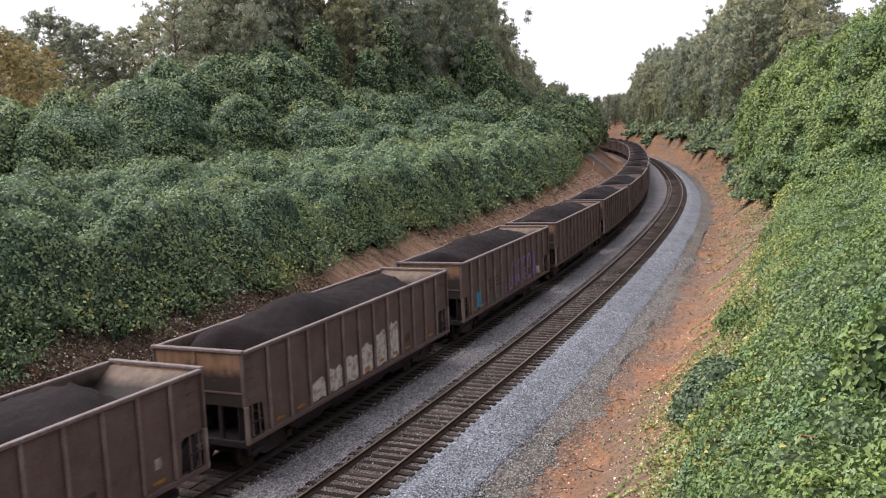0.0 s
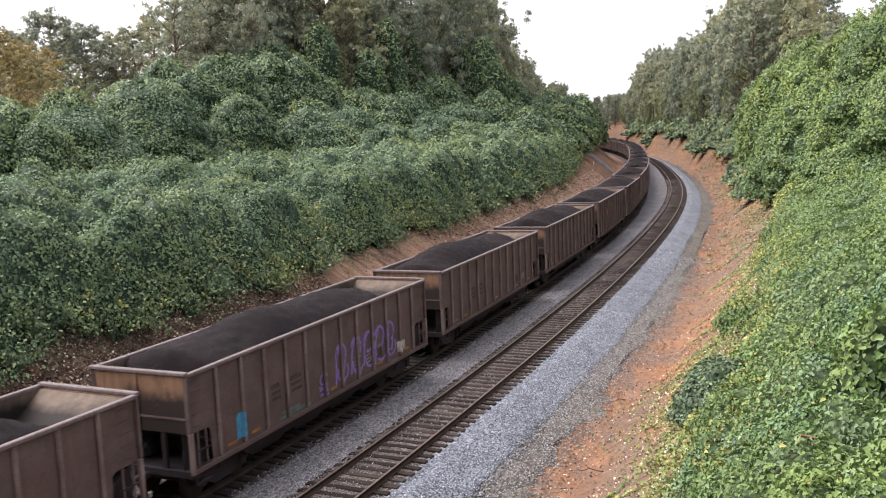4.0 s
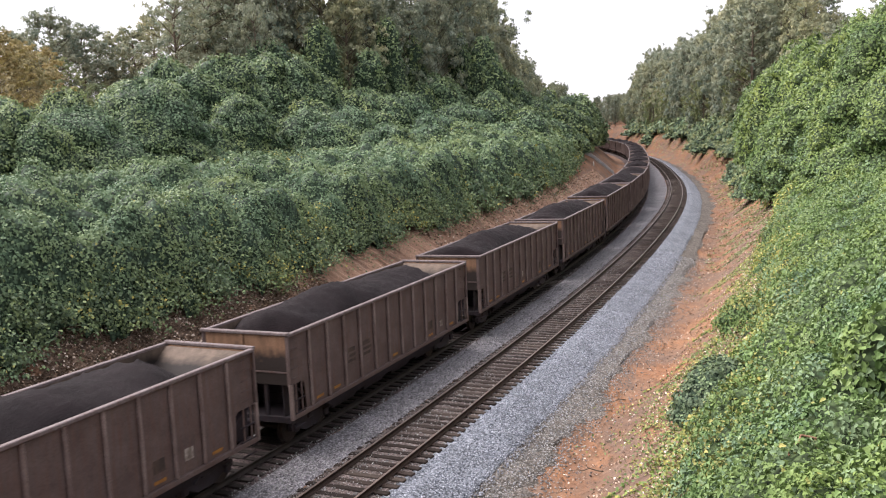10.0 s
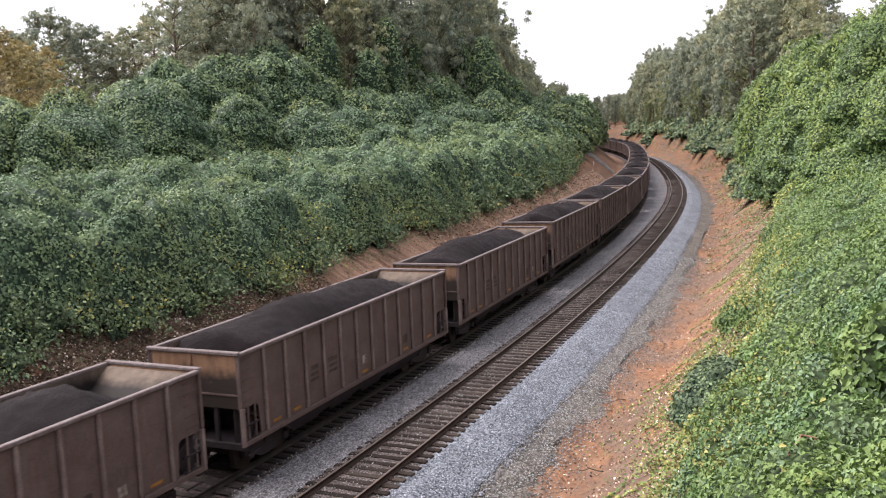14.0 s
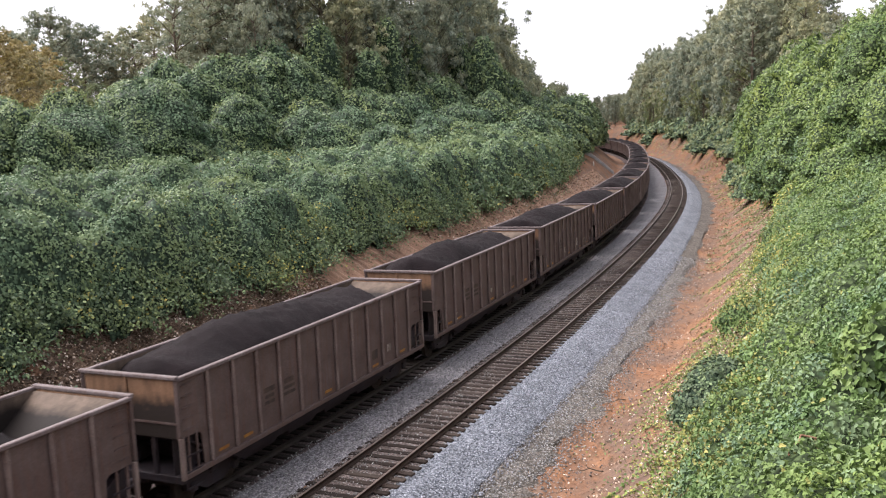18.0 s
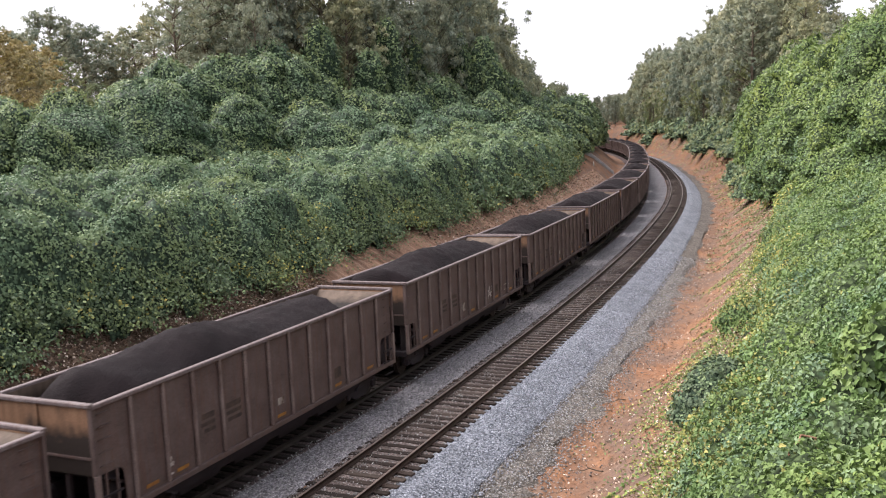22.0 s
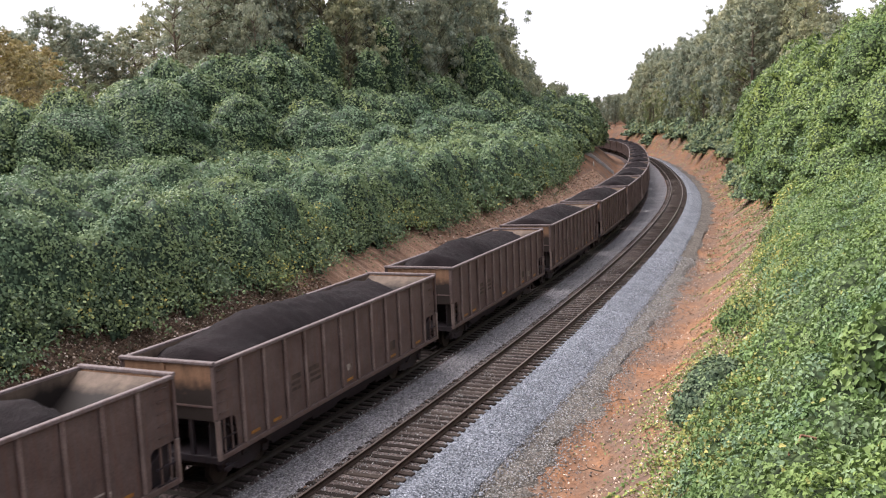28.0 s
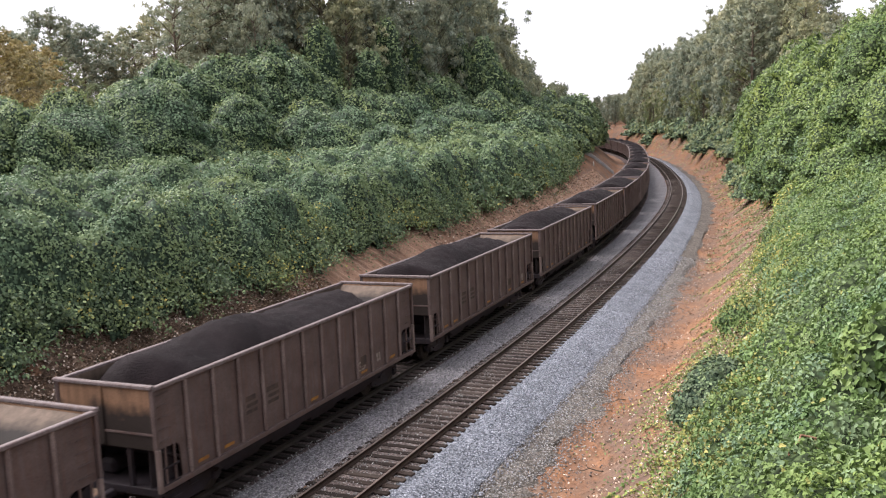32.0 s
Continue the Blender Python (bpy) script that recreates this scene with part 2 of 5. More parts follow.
WANDER = eased(S, (60, 90, 120, 156, 185, 250, 320), (0, 0.1, 0.35, 0.0, -0.3, 1.3, 2.5))
CX, CY = CX + WANDER * DY, CY - WANDER * DX
CANT = 0.0219


def spread(s):
    """Distance between the two track centres."""
    return eased(s, (85, 107, 145, 195, 255), (4.117, 4.7, 5.6, 5.3, 4.2))


def place(s, lat, z=0.0):
    """World places of points lat metres to the right of the right-hand track's centre, s metres along it."""
    s, lat = np.asarray(s, float), np.asarray(lat, float)
    x, y, dx, dy = (np.interp(s, S, a) for a in (CX, CY, DX, DY))
    return np.stack(np.broadcast_arrays(x + lat * dy, y - lat * dx, z + 0 * s), -1)


def on_track(s, lat, z, left):
    """The same on the canted plane of one of the tracks, lat measured from its own centre."""
    base = -spread(s) if left else 0.0
    return place(s, base + lat * math.cos(CANT) - z * math.sin(CANT), lat * math.sin(CANT) + z * math.cos(CANT))


LX, LY = place(S, -spread(S))[:, 0], place(S, -spread(S))[:, 1]
LS = np.concatenate([[0], np.cumsum(np.hypot(np.diff(LX), np.diff(LY)))])
LS -= LS[I0]


def left_s(run):
    """Arc length on the left track to the shared parameter s."""
    return np.interp(run, LS, S)


def wobble(x, y, scale, seed=0):
    """Cheap smooth noise in -1..1 from a few turned waves."""
    r = np.random.RandomState(seed)
    out = 0
    for i in range(7):
        a, k, ph = r.uniform(0, 6.283), r.uniform(0.6, 1.9) / scale, r.uniform(0, 6.283)
        out = out + np.sin((x * math.cos(a) + y * math.sin(a)) * k * 6.283 + ph + 0.8 * np.sin((y * math.cos(a) - x * math.sin(a)) * k * 3.1 + ph))
    return out / 4.2


def bumps(x, y, size, seed=0):
    """Rounded heaps, 0..1, one in each cell of a jittered grid, with creases between them."""
    u, v = np.asarray(x) / size, np.asarray(y) / size
    i, j = np.floor(u), np.floor(v)
    best = np.full(np.shape(u), 9.0)
    for a in (-1, 0, 1):
        for b in (-1, 0, 1):
            h = (np.sin((i + a) * 127.1 + (j + b) * 311.7 + seed * 17.3) * 43758.5453) % 1
            g = (np.sin((i + a) * 269.5 + (j + b) * 183.3 + seed * 7.9) * 24634.6345) % 1
            best = np.minimum(best, (u - i - a - h) ** 2 + (v - j - b - g) ** 2)
    return np.clip(1 - best / 0.62, 0, 1)


PROFILE_LAT = (-400, -90, -45, -32, -24, -18, -14, -12, -10.2, -9.2, -8.2, -7.2, -6.0, -5.2, 1.0, 1.9, 3.3, 4.4, 5.2, 6.2, 8.0, 12.0, 17.0, 24, 60, 400)
PROFILE_Z = (9, 8, 6.4, 6.0, 5.4, 4.6, 3.5, 2.6, 1.2, 0.25, -0.45, -0.65, -0.5, -0.25, -0.25, -0.27, -0.72, -0.85, -0.75, -0.35, 1.2, 4.5, 7.6, 8.2, 9.5, 12)


def ground_z(s, lat):
    s, lat = np.asarray(s, float), np.asarray(lat, float)
    shift = np.where(lat < -5, spread(s) - 4.117, 0)
    p = place(s, lat)
    z = np.interp(lat + shift, PROFILE_LAT, PROFILE_Z)
    z = z + np.where(lat < -13, np.clip((s - 60) / 60, 0, 1) * np.clip((-13 - lat) / 8, 0, 1) * 1.3, 0)
    bluff = np.interp(lat, (4.4, 6.2, 9, 12, 17, 24), (-0.85, -0.1, 4.2, 7.5, 9, 9))
    far = np.clip((s - 120) / 50, 0, 1) * ((lat > 4.4) & (lat < 24))
    z = z + far * (bluff - z)
    rough = np.clip((np.abs(lat + 2) - 6.2) / 4, 0, 1)
    rough = rough * np.where(lat > 0, 0.5, 1)
    return z + rough * (0.14 * np.clip((130 - s) / 50, 0.06, 1) * wobble(p[..., 0], p[..., 1], 5, 3) + 0.05 * np.clip((85 - s) / 20, 0, 1) * wobble(p[..., 0], p[..., 1], 1.6, 4))


def mesh_ob(name, verts, faces, mats, parent=None, smooth=False, index=None):
    """One mesh object from arrays; faces all have the same number of corners, or are lists."""
    me = bpy.data.meshes.new(name)
    if isinstance(faces, np.ndarray):
        k = faces.shape[1]
        me.vertices.add(len(verts))
        me.vertices.foreach_set("co", np.asarray(verts, np.float32).ravel())
        me.loops.add(faces.size)
        me.loops.foreach_set("vertex_index", faces.astype(np.int32).ravel())
        me.polygons.add(len(faces))
        me.polygons.foreach_set("loop_start", np.arange(0, faces.size, k, dtype=np.int32))
        me.polygons.foreach_set("loop_total", np.full(len(faces), k, np.int32))
        if index is not None:
            me.polygons.foreach_set("material_index", np.asarray(index, np.int32))
        me.update(calc_edges=True)
    else:
        me.from_pydata([tuple(v) for v in verts], [], faces)
    for m in (mats if isinstance(mats, (list, tuple)) else [mats]):
        me.materials.append(m)
    if smooth:
        me.polygons.foreach_set("use_smooth", np.ones(len(me.polygons), bool))
    ob = new(name, me)
    ob.parent = parent
    return ob


def grid_faces(n, m):
    i = np.arange(n - 1)[:, None] * m + np.arange(m - 1)[None]
    return np.stack([i, i + m, i + m + 1, i + 1], -1).reshape(-1, 4)


def sheet(name, ss, lats, zfun, mat, smooth=True):
    sg, lg = np.meshgrid(ss, lats, indexing="ij")
    v = place(sg, lg)
    v[..., 2] = zfun(sg, lg)
    return mesh_ob(name, v.reshape(-1, 3), grid_faces(len(ss), len(lats))[:, ::-1], mat, smooth=smooth)


SS = np.concatenate([[-1500, -600, -250, -120], np.arange(-60, 10, 6), np.arange(10, 90, 0.8), np.arange(90, 240, 1.5), np.arange(240, 520, 5), [560, 620, 800, 1200, 3000]])
LATS = np.concatenate([[-480, -300, -160], np.arange(-90, -14, 4), np.arange(-14, 12, 0.4), np.arange(12, 30, 1.5), [36, 48, 60, 90, 160, 400, 1200, 3000]])
ground = sheet("ground", SS, LATS, ground_z, M_GROUND)
tagged(ground, "red clay cutting with leaf litter and bare soil", "ground", kind="structure")

# beds of stone: laid over the ground
SB = np.concatenate([np.arange(-60, 10, 6), np.arange(10, 100, 0.7), np.arange(100, 250, 2), np.arange(250, 520, 8)])

SFINE = np.concatenate([np.arange(-60, 10, 6), np.arange(10, 70, 0.3), np.arange(70, 250, 2), np.arange(250, 520, 8)])


def bed(name, lo, hi, lift, mat, label, ragged=0.25, seed=5, left=False, n=9, run=SB, widen=False, rough_rim=False):
    t = np.linspace(0, 1, n)
    sg, tg = np.meshgrid(run, t, indexing="ij")
    sh = -(spread(sg) - 4.117) * (1 if left else 1 - tg if widen else 0)
    w = ragged * (0.7 * wobble(sg, 0 * sg, 2.6, seed) + 0.5 * wobble(sg, 0 * sg, 0.9, seed + 2) + 0.6 * wobble(sg, 0 * sg, 9.0, seed + 3))
    lg = lo + (hi - lo) * tg + sh + np.where(tg > 0.99, w, 0) - np.where(tg < 0.01, w, 0)
    v = place(sg, lg)
    edge = np.where((tg < 0.01) | (tg > 0.99), -0.038 if rough_rim else -0.12, 0)
    v[..., 2] = ground_z(sg, lg) + lift + edge + 0.018 * wobble(v[..., 0], v[..., 1], 0.5, seed + 1)
    ob = mesh_ob(name, v.reshape(-1, 3), grid_faces(len(run), n)[:, ::-1], mat, smooth=True)
    return tagged(ob, label, "gravel bed", kind="structure")


bed("leaf_mould", -12.6, -7.0, 0.03, M_MOULD, "dark leaf mould and dead leaves at the slope's foot", 0.4, 16, run=np.arange(-40, 43, 0.8), n=16)


def tan_mat():
    """A cut clay face: washed streaks that run down the slope, crumbled darker earth between them."""
    m, t, b = material("tan_clay", 0.95)
    runs = streak_tex(t, 2.6, 0.35, 0.25, 7.0)
    col = ramp(t, runs, [(0.30, (0.127, 0.074, 0.051)), (0.46, (0.247, 0.148, 0.099)), (0.60, (0.345, 0.222, 0.156)), (0.74, (0.448, 0.319, 0.244))])
    f = noise_tex(t, 6.0, 7, rough=0.75)
    col = mixed(t, 0.9, col, ramp(t, f, [(0.32, (0.50, 0.50, 0.50)), (0.68, (1.3, 1.3, 1.3))]), "MULTIPLY")
    t.links.new(mixed(t, ramp(t, noise_tex(t, 0.5, 6), [(0.52, (0, 0, 0)), (0.74, (1, 1, 1))]), col, (0.092, 0.062, 0.048)), b.inputs["Base Color"])
    bump(t, b, mixed(t, 0.5, f, runs), 1.0, 0.14)
    return m


M_TAN = tan_mat()
bed("clay_face", -12.9, -7.9, 0.03, M_TAN, "bare tan clay face scarred above the train", 0.5, 18, run=np.arange(41, 150, 0.8), n=16)
bed("gravel_strip", 2.7, 4.25, 0.03, M_CINDER, "dark weathered gravel beside the track bed", 0.7, 11, run=SFINE, rough_rim=True)
bed("ballast_right", 1.0, 3.2, 0.06, M_BALLAST, "pale blue-grey crushed stone ballast, freshly laid", 0.22, 12, n=14)
bed("ballast_crib", -1.5, 1.42, 0.045, M_CRIB, "brown dirt-clogged ballast between the ties of the empty track", 0.06, 15)
bed("ballast_middle", -2.80, -1.22, 0.075, M_BALLAST_OLD, "older grey crushed stone between the tracks", 0.08, 13, widen=True)
bed("ballast_left", -6.6, -2.45, 0.040, M_CESS, "dark dusty ballast with the coal train's shade in its colour", 0.15, 14, left=True, n=12)


def sweep(name, outline, ss, lat, left, mats, parent, pick=None):
    """A rail: the outline (across, up) drawn along the track."""
    o = np.array(outline)
    sg = np.repeat(ss[:, None], len(o), 1)
    v = on_track(sg, lat + o[None, :, 0] + 0 * sg, o[None, :, 1] + 0 * sg, left)
    n, k = len(ss), len(o)
    i = np.arange(n - 1)[:, None] * k + np.arange(k)[None]
    j = np.arange(n - 1)[:, None] * k + (np.arange(k)[None] + 1) % k
    f = np.stack([i, j, j + k, i + k], -1).reshape(-1, 4)
    idx = np.tile(np.array(pick), n - 1) if pick else None
    return mesh_ob(name, v.reshape(-1, 3), f, mats, parent, index=idx)


RAIL = [(-0.076, -0.172), (0.076, -0.172), (0.076, -0.158), (0.012, -0.135), (0.012, -0.045), (0.036, -0.035), (0.036, -0.006), (0.026, 0.0), (-0.026, 0.0), (-0.036, -0.006), (-0.036, -0.035), (-0.012, -0.045), (-0.012, -0.135), (-0.076, -0.158)]
SR = np.concatenate([np.arange(-60, 10, 5), np.arange(10, 260, 1.5), np.arange(260, 620, 5)])


def box_into(bm, cx, cy, cz, sx, sy, sz, turn=None, mat=0, bevel=0.0):
    """A box of full sizes s about c, added to bm."""
    r = bmesh.ops.create_cube(bm, size=1.0)
    vs = r["verts"]
    bmesh.ops.scale(bm, vec=(sx, sy, sz), verts=vs)
    if turn is not None:
        bmesh.ops.rotate(bm, cent=(0, 0, 0), matrix=turn, verts=vs)
    bmesh.ops.translate(bm, vec=(cx, cy, cz), verts=vs)
    fs = {f for v in vs for f in v.link_faces}
    for f in fs:
        f.material_index = mat
    if bevel:
        es = list({e for f in fs for e in f.edges})
        bmesh.ops.bevel(bm, geom=es, offset=bevel, segments=1, affect="EDGES", clamp_overlap=True)
    return vs


def part(name, bm, mats, parent, label="", smooth=False):
    me = bpy.data.meshes.new(name)
    bm.normal_update()
    bm.to_mesh(me)
    bm.free()
    for m in (mats if isinstance(mats, (list, tuple)) else [mats]):
        me.materials.append(m)
    if smooth:
        me.polygons.foreach_set("use_smooth", np.ones(len(me.polygons), bool))
    ob = new(name, me)
    ob.parent = parent
    if label:
        ob["label"] = label
    return ob


def box_part(name, mat, parent, c, s, label="", bevel=0.012, turn=None):
    bm = bmesh.new()
    box_into(bm, *c, *s, turn=turn, bevel=bevel)
    return part(name, bm, mat, parent, label)


def track(left):
    top = tagged(new("railway_track"), "coal-train track with dusty wooden ties, the train's shade in their colour" if left else "empty track with rust-brown rails on weathered wooden ties", "railway track", "railway tracks", "structure")
    for lat in (-0.7525, 0.7525):
        sweep("rail", RAIL, SR, lat, left, [M_SHADED_TRACK, M_SHADED_TRACK] if left else [M_RUST, M_RAILTOP], top, [0, 0, 0, 0, 0, 0, 1, 1, 1, 0, 0, 0, 0, 0])
    return top


TRACK_R, TRACK_L = track(False), track(True)

# ---------------------------------------------------------------- coal cars
CAR_PITCH, HALF_L, HALF_W, TOP_Z = 16.18, 7.29, 1.6, 3.66
POSTS = [-7.29 + 1.25 + i * (14.58 - 2.5) / 11 for i in range(12)]

PAN = [(a + b) / 2 for a, b in zip(POSTS[:-1], POSTS[1:])]


def plate(bm, outline, x, thick):
    """A plate across x from an outline of (y, z)."""
    a = [bm.verts.new((x, y, z)) for y, z in outline]
    b = [bm.verts.new((x + thick, y, z)) for y, z in outline]
    bm.faces.new(a)
    bm.faces.new(b[::-1])
    n = len(a)
    for i in range(n):
        bm.faces.new((a[i], b[i], b[(i + 1) % n], a[(i + 1) % n]))
    bmesh.ops.recalc_face_normals(bm, faces=bm.faces[:])


def heap(seed):
    """A load of coal: crowned, lumpy, falling away to both ends."""
    r = np.random.RandomState(seed)
    ys, xs = np.linspace(-6.75, 6.55, 70), np.linspace(-1.43, 1.43, 19)
    yg, xg = np.meshgrid(ys, xs, indexing="ij")
    ph = r.uniform(0, 6.28, 3)
    crown = 0.50 + 0.17 * np.sin(yg * 0.62 + ph[0]) + 0.08 * np.sin(yg * 1.35 + ph[1])
    z = TOP_Z - 0.12 + crown * (1 - (np.abs(xg) / 1.45) ** 1.7) + 0.05 * np.sin(yg * 0.9 + ph[2])
    back, front = 4.35 + r.uniform(-0.3, 0.5), -6.25 + r.uniform(-0.3, 0.4)
    z -= np.clip(yg - back + 0.35 * np.abs(xg), 0, 9) * 0.72
    z -= np.clip(front - yg + 0.35 * np.abs(xg), 0, 9) * 0.6
    z -= np.clip(np.abs(yg + 0.1) - 6.15, 0, 9) * 1.5
    z += 0.018 * r.randn(*z.shape) + 0.03 * wobble(xg * 1.0, yg, 0.9, seed)
    v = np.stack([xg, yg, z], -1).reshape(-1, 3)
    return v, grid_faces(70, 19)[:, ::-1]


def coal_car(seed):
    car = new("coal_hopper_car")
    side = [(-7.25, 3.6), (7.25, 3.6), (7.25, 2.06), (6.46, 2.04), (6.36, 1.95), (6.30, 1.12), (-6.30, 1.12), (-6.36, 1.95), (-6.46, 2.04), (-7.25, 2.06)]
    for sx in (-1, 1):
        bm = bmesh.new()
        plate(bm, side, sx * 1.46 - 0.02, 0.04)
        bm.normal_update()
        for face in bm.faces:
            if face.normal.x * sx < -0.9:
                face.material_index = 1
        part("side_panel", bm, [M_CAR, M_INSIDE], car)
        for y in POSTS:
            bm = bmesh.new()
            box_into(bm, sx * 1.525, y, 2.36, 0.11, 0.115, 2.48, bevel=0.035)
            part("side_post", bm, M_POST, car)
        box_part("top_chord", M_RIM, car, (sx * 1.53, 0, 3.615), (0.15, 14.46, 0.10), "pale worn steel top chord", 0.02)
        box_part("side_sill", M_CAR, car, (sx * 1.50, 0, 1.06), (0.16, 14.3, 0.14), bevel=0.015)
        for ey in (-1, 1):
            for k in range(5):
                box_part("grab_iron", M_CAR, car, (sx * 1.51, ey * 6.86, 2.25 + 0.29 * k), (0.025, 0.4, 0.025), bevel=0)
            for yy in (6.62, 6.95):
                box_part("step_upright", M_CAR, car, (sx * 1.53, ey * yy, 1.55), (0.04, 0.05, 1.05), bevel=0)
            # Dark plate added to stand for the shade in the opening behind the steps.
            box_part("inner_web", M_UNDERFRAME, car, (sx * 1.22, ey * 6.75, 1.56), (0.03, 0.86, 0.98), "added dark plate standing for the shade behind the steps", 0)
            for k in range(3):
                box_part("step", M_UNDERFRAME, car, (sx * 1.53, ey * 6.78, 0.72 + 0.42 * k), (0.05, 0.62, 0.04), bevel=0)
    for ey in (-1, 1):
        box_part("end_sheet", M_END, car, (0, ey * 7.21, 2.83), (3.06, 0.05, 1.52), "rust-orange dusty end sheet")
        for sx in (-1, 1):
            box_part("corner_post", M_CAR, car, (sx * 1.535, ey * 7.225, 2.87), (0.09, 0.09, 1.5), bevel=0.015)
            box_part("end_post", M_UNDERFRAME, car, (sx * 0.62, ey * 7.15, 1.6), (0.12, 0.1, 1.1), bevel=0)
        box_part("end_rib", M_END, car, (-0.12, ey * 7.25, 2.86), (0.17, 0.06, 1.5), "dusty tan end rib", 0.015)
        box_part("end_rib", M_CAR, car, (0, ey * 7.245, 2.47), (2.9, 0.035, 0.05), "thin cross rail on the end sheet", 0)
        box_part("bearing_post", M_POST, car, (1.53, ey * 7.2, 1.55), (0.12, 0.12, 1.1), bevel=0.015)
        box_part("bearing_post", M_POST, car, (-1.53, ey * 7.2, 1.55), (0.12, 0.12, 1.1), bevel=0.015)
        box_part("hose_coupling", M_HOSE, car, (0.42, ey * 7.62, 0.52), (0.07, 0.12, 0.16), "bright worn metal hose coupling", 0.02)
        box_part("end_chord", M_RIM, car, (0, ey * 7.245, 3.66), (3.16, 0.15, 0.10), "pale worn steel end chord", 0.02)
        bm = bmesh.new()
        slope = [(ey * 7.2, 2.1), (ey * 7.2, 2.16), (ey * 4.6, 0.72), (ey * 4.6, 0.66)]
        plate(bm, slope, -1.42, 2.84)
        part("slope_sheet", bm, M_UNDERFRAME, car)
        bm = bmesh.new()
        inner = [(ey * 7.18, 3.56), (ey * 7.1, 3.58), (ey * 4.2, 1.5), (ey * 4.2, 1.42)]
        plate(bm, inner, -1.435, 2.87)
        part("inner_slope", bm, M_INSIDE, car, "pale scoured inner slope sheet")
        # Two plates added to keep light out from below the car end.
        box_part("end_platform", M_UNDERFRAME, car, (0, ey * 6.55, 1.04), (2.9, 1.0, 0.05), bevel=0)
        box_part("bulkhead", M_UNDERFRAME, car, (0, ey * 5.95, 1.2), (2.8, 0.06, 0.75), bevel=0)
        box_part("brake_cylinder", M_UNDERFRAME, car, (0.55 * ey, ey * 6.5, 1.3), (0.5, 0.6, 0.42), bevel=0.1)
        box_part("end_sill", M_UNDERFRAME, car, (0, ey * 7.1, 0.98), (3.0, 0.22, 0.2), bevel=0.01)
        bm = bmesh.new()
        box_into(bm, 0, ey * 7.55, 0.86, 0.2, 0.9, 0.18, bevel=0.03)
        box_into(bm, 0.04, ey * 7.95, 0.86, 0.32, 0.27, 0.28, bevel=0.06)
        part("coupler", bm, M_UNDERFRAME, car)
    bm = bmesh.new()
    for y0, y1 in ((-4.4, -2.3), (-2.1, -0.1), (0.1, 2.1), (2.3, 4.4)):
        lo = [(-1.48, y0 - 0.3, 1.1), (1.48, y0 - 0.3, 1.1), (1.48, y1 + 0.1, 1.1), (-1.48, y1 + 0.1, 1.1)]
        hi = [(-1.05, y0 + 0.3, 0.38), (1.05, y0 + 0.3, 0.38), (1.05, y1 - 0.3, 0.38), (-1.05, y1 - 0.3, 0.38)]
        a, b = [bm.verts.new(p) for p in lo], [bm.verts.new(p) for p in hi]
        bm.faces.new(b[::-1])
        for i in range(4):
            bm.faces.new((a[i], b[i], b[(i + 1) % 4], a[(i + 1) % 4]))
    part("hopper_bottom", bm, M_UNDERFRAME, car, "dark hopper chutes")
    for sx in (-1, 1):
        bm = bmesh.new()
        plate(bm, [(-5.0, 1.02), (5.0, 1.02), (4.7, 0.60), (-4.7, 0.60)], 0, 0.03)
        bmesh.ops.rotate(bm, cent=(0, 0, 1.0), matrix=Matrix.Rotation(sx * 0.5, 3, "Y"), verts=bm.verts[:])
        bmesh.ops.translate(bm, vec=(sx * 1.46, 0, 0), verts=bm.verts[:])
        part("hopper_skirt", bm, M_UNDERFRAME, car, "dark plate below the side sill")
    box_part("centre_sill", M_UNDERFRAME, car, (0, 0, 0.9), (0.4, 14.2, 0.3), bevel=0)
    v, f = heap(seed)
    coal = mesh_ob("coal_load", v, f, M_COAL, car, True)
    coal["label"] = "heaped black coal load"
    for y in (PAN[0], PAN[1], PAN[5], PAN[8], PAN[10]):
        box_part("reflector", M_REFLECT, car, (1.487, y, 1.27), (0.012, 0.42, 0.085), "orange reflective strip", 0)
    for ey in (-1, 1):
        truck = new("truck")
        truck.parent = car
        truck.location = (0, ey * 5.45, 0)
        for sx in (-1, 1):
            bm = bmesh.new()
            plate(bm, [(-1.15, 0.62), (-0.6, 0.8), (0.6, 0.8), (1.15, 0.62), (1.15, 0.42), (0.7, 0.4), (0.35, 0.22), (-0.35, 0.22), (-0.7, 0.4), (-1.15, 0.42)], sx * 1.0 - 0.06, 0.12)
            for wy in (-0.89, 0.89):
                box_into(bm, sx * 1.08, wy, 0.457, 0.12, 0.26, 0.26, bevel=0.04)
            part("side_frame", bm, M_UNDERFRAME, truck)
        box_part("bolster", M_UNDERFRAME, truck, (0, 0, 0.66), (2.2, 0.4, 0.24), bevel=0.03)
        for wy in (-0.89, 0.89):
            bm = bmesh.new()
            for sx in (-1, 1):
                for rad, th, off in ((0.457, 0.13, 0.0), (0.485, 0.03, -0.07), (0.17, 0.2, 0.02)):
                    r = bmesh.ops.create_cone(bm, cap_ends=True, segments=28, radius1=rad, radius2=rad, depth=th)
                    bmesh.ops.rotate(bm, verts=r["verts"], cent=(0, 0, 0), matrix=Matrix.Rotation(radians(90), 3, "Y"))
                    bmesh.ops.translate(bm, verts=r["verts"], vec=(sx * (0.7525 + off), 0, 0))
            r = bmesh.ops.create_cone(bm, cap_ends=True, segments=12, radius1=0.085, radius2=0.085, depth=2.1)
            bmesh.ops.rotate(bm, verts=r["verts"], cent=(0, 0, 0), matrix=Matrix.Rotation(radians(90), 3, "Y"))
            ws = part("wheelset", bm, M_WHEEL, truck)
            ws.location = (0, wy, 0.457)
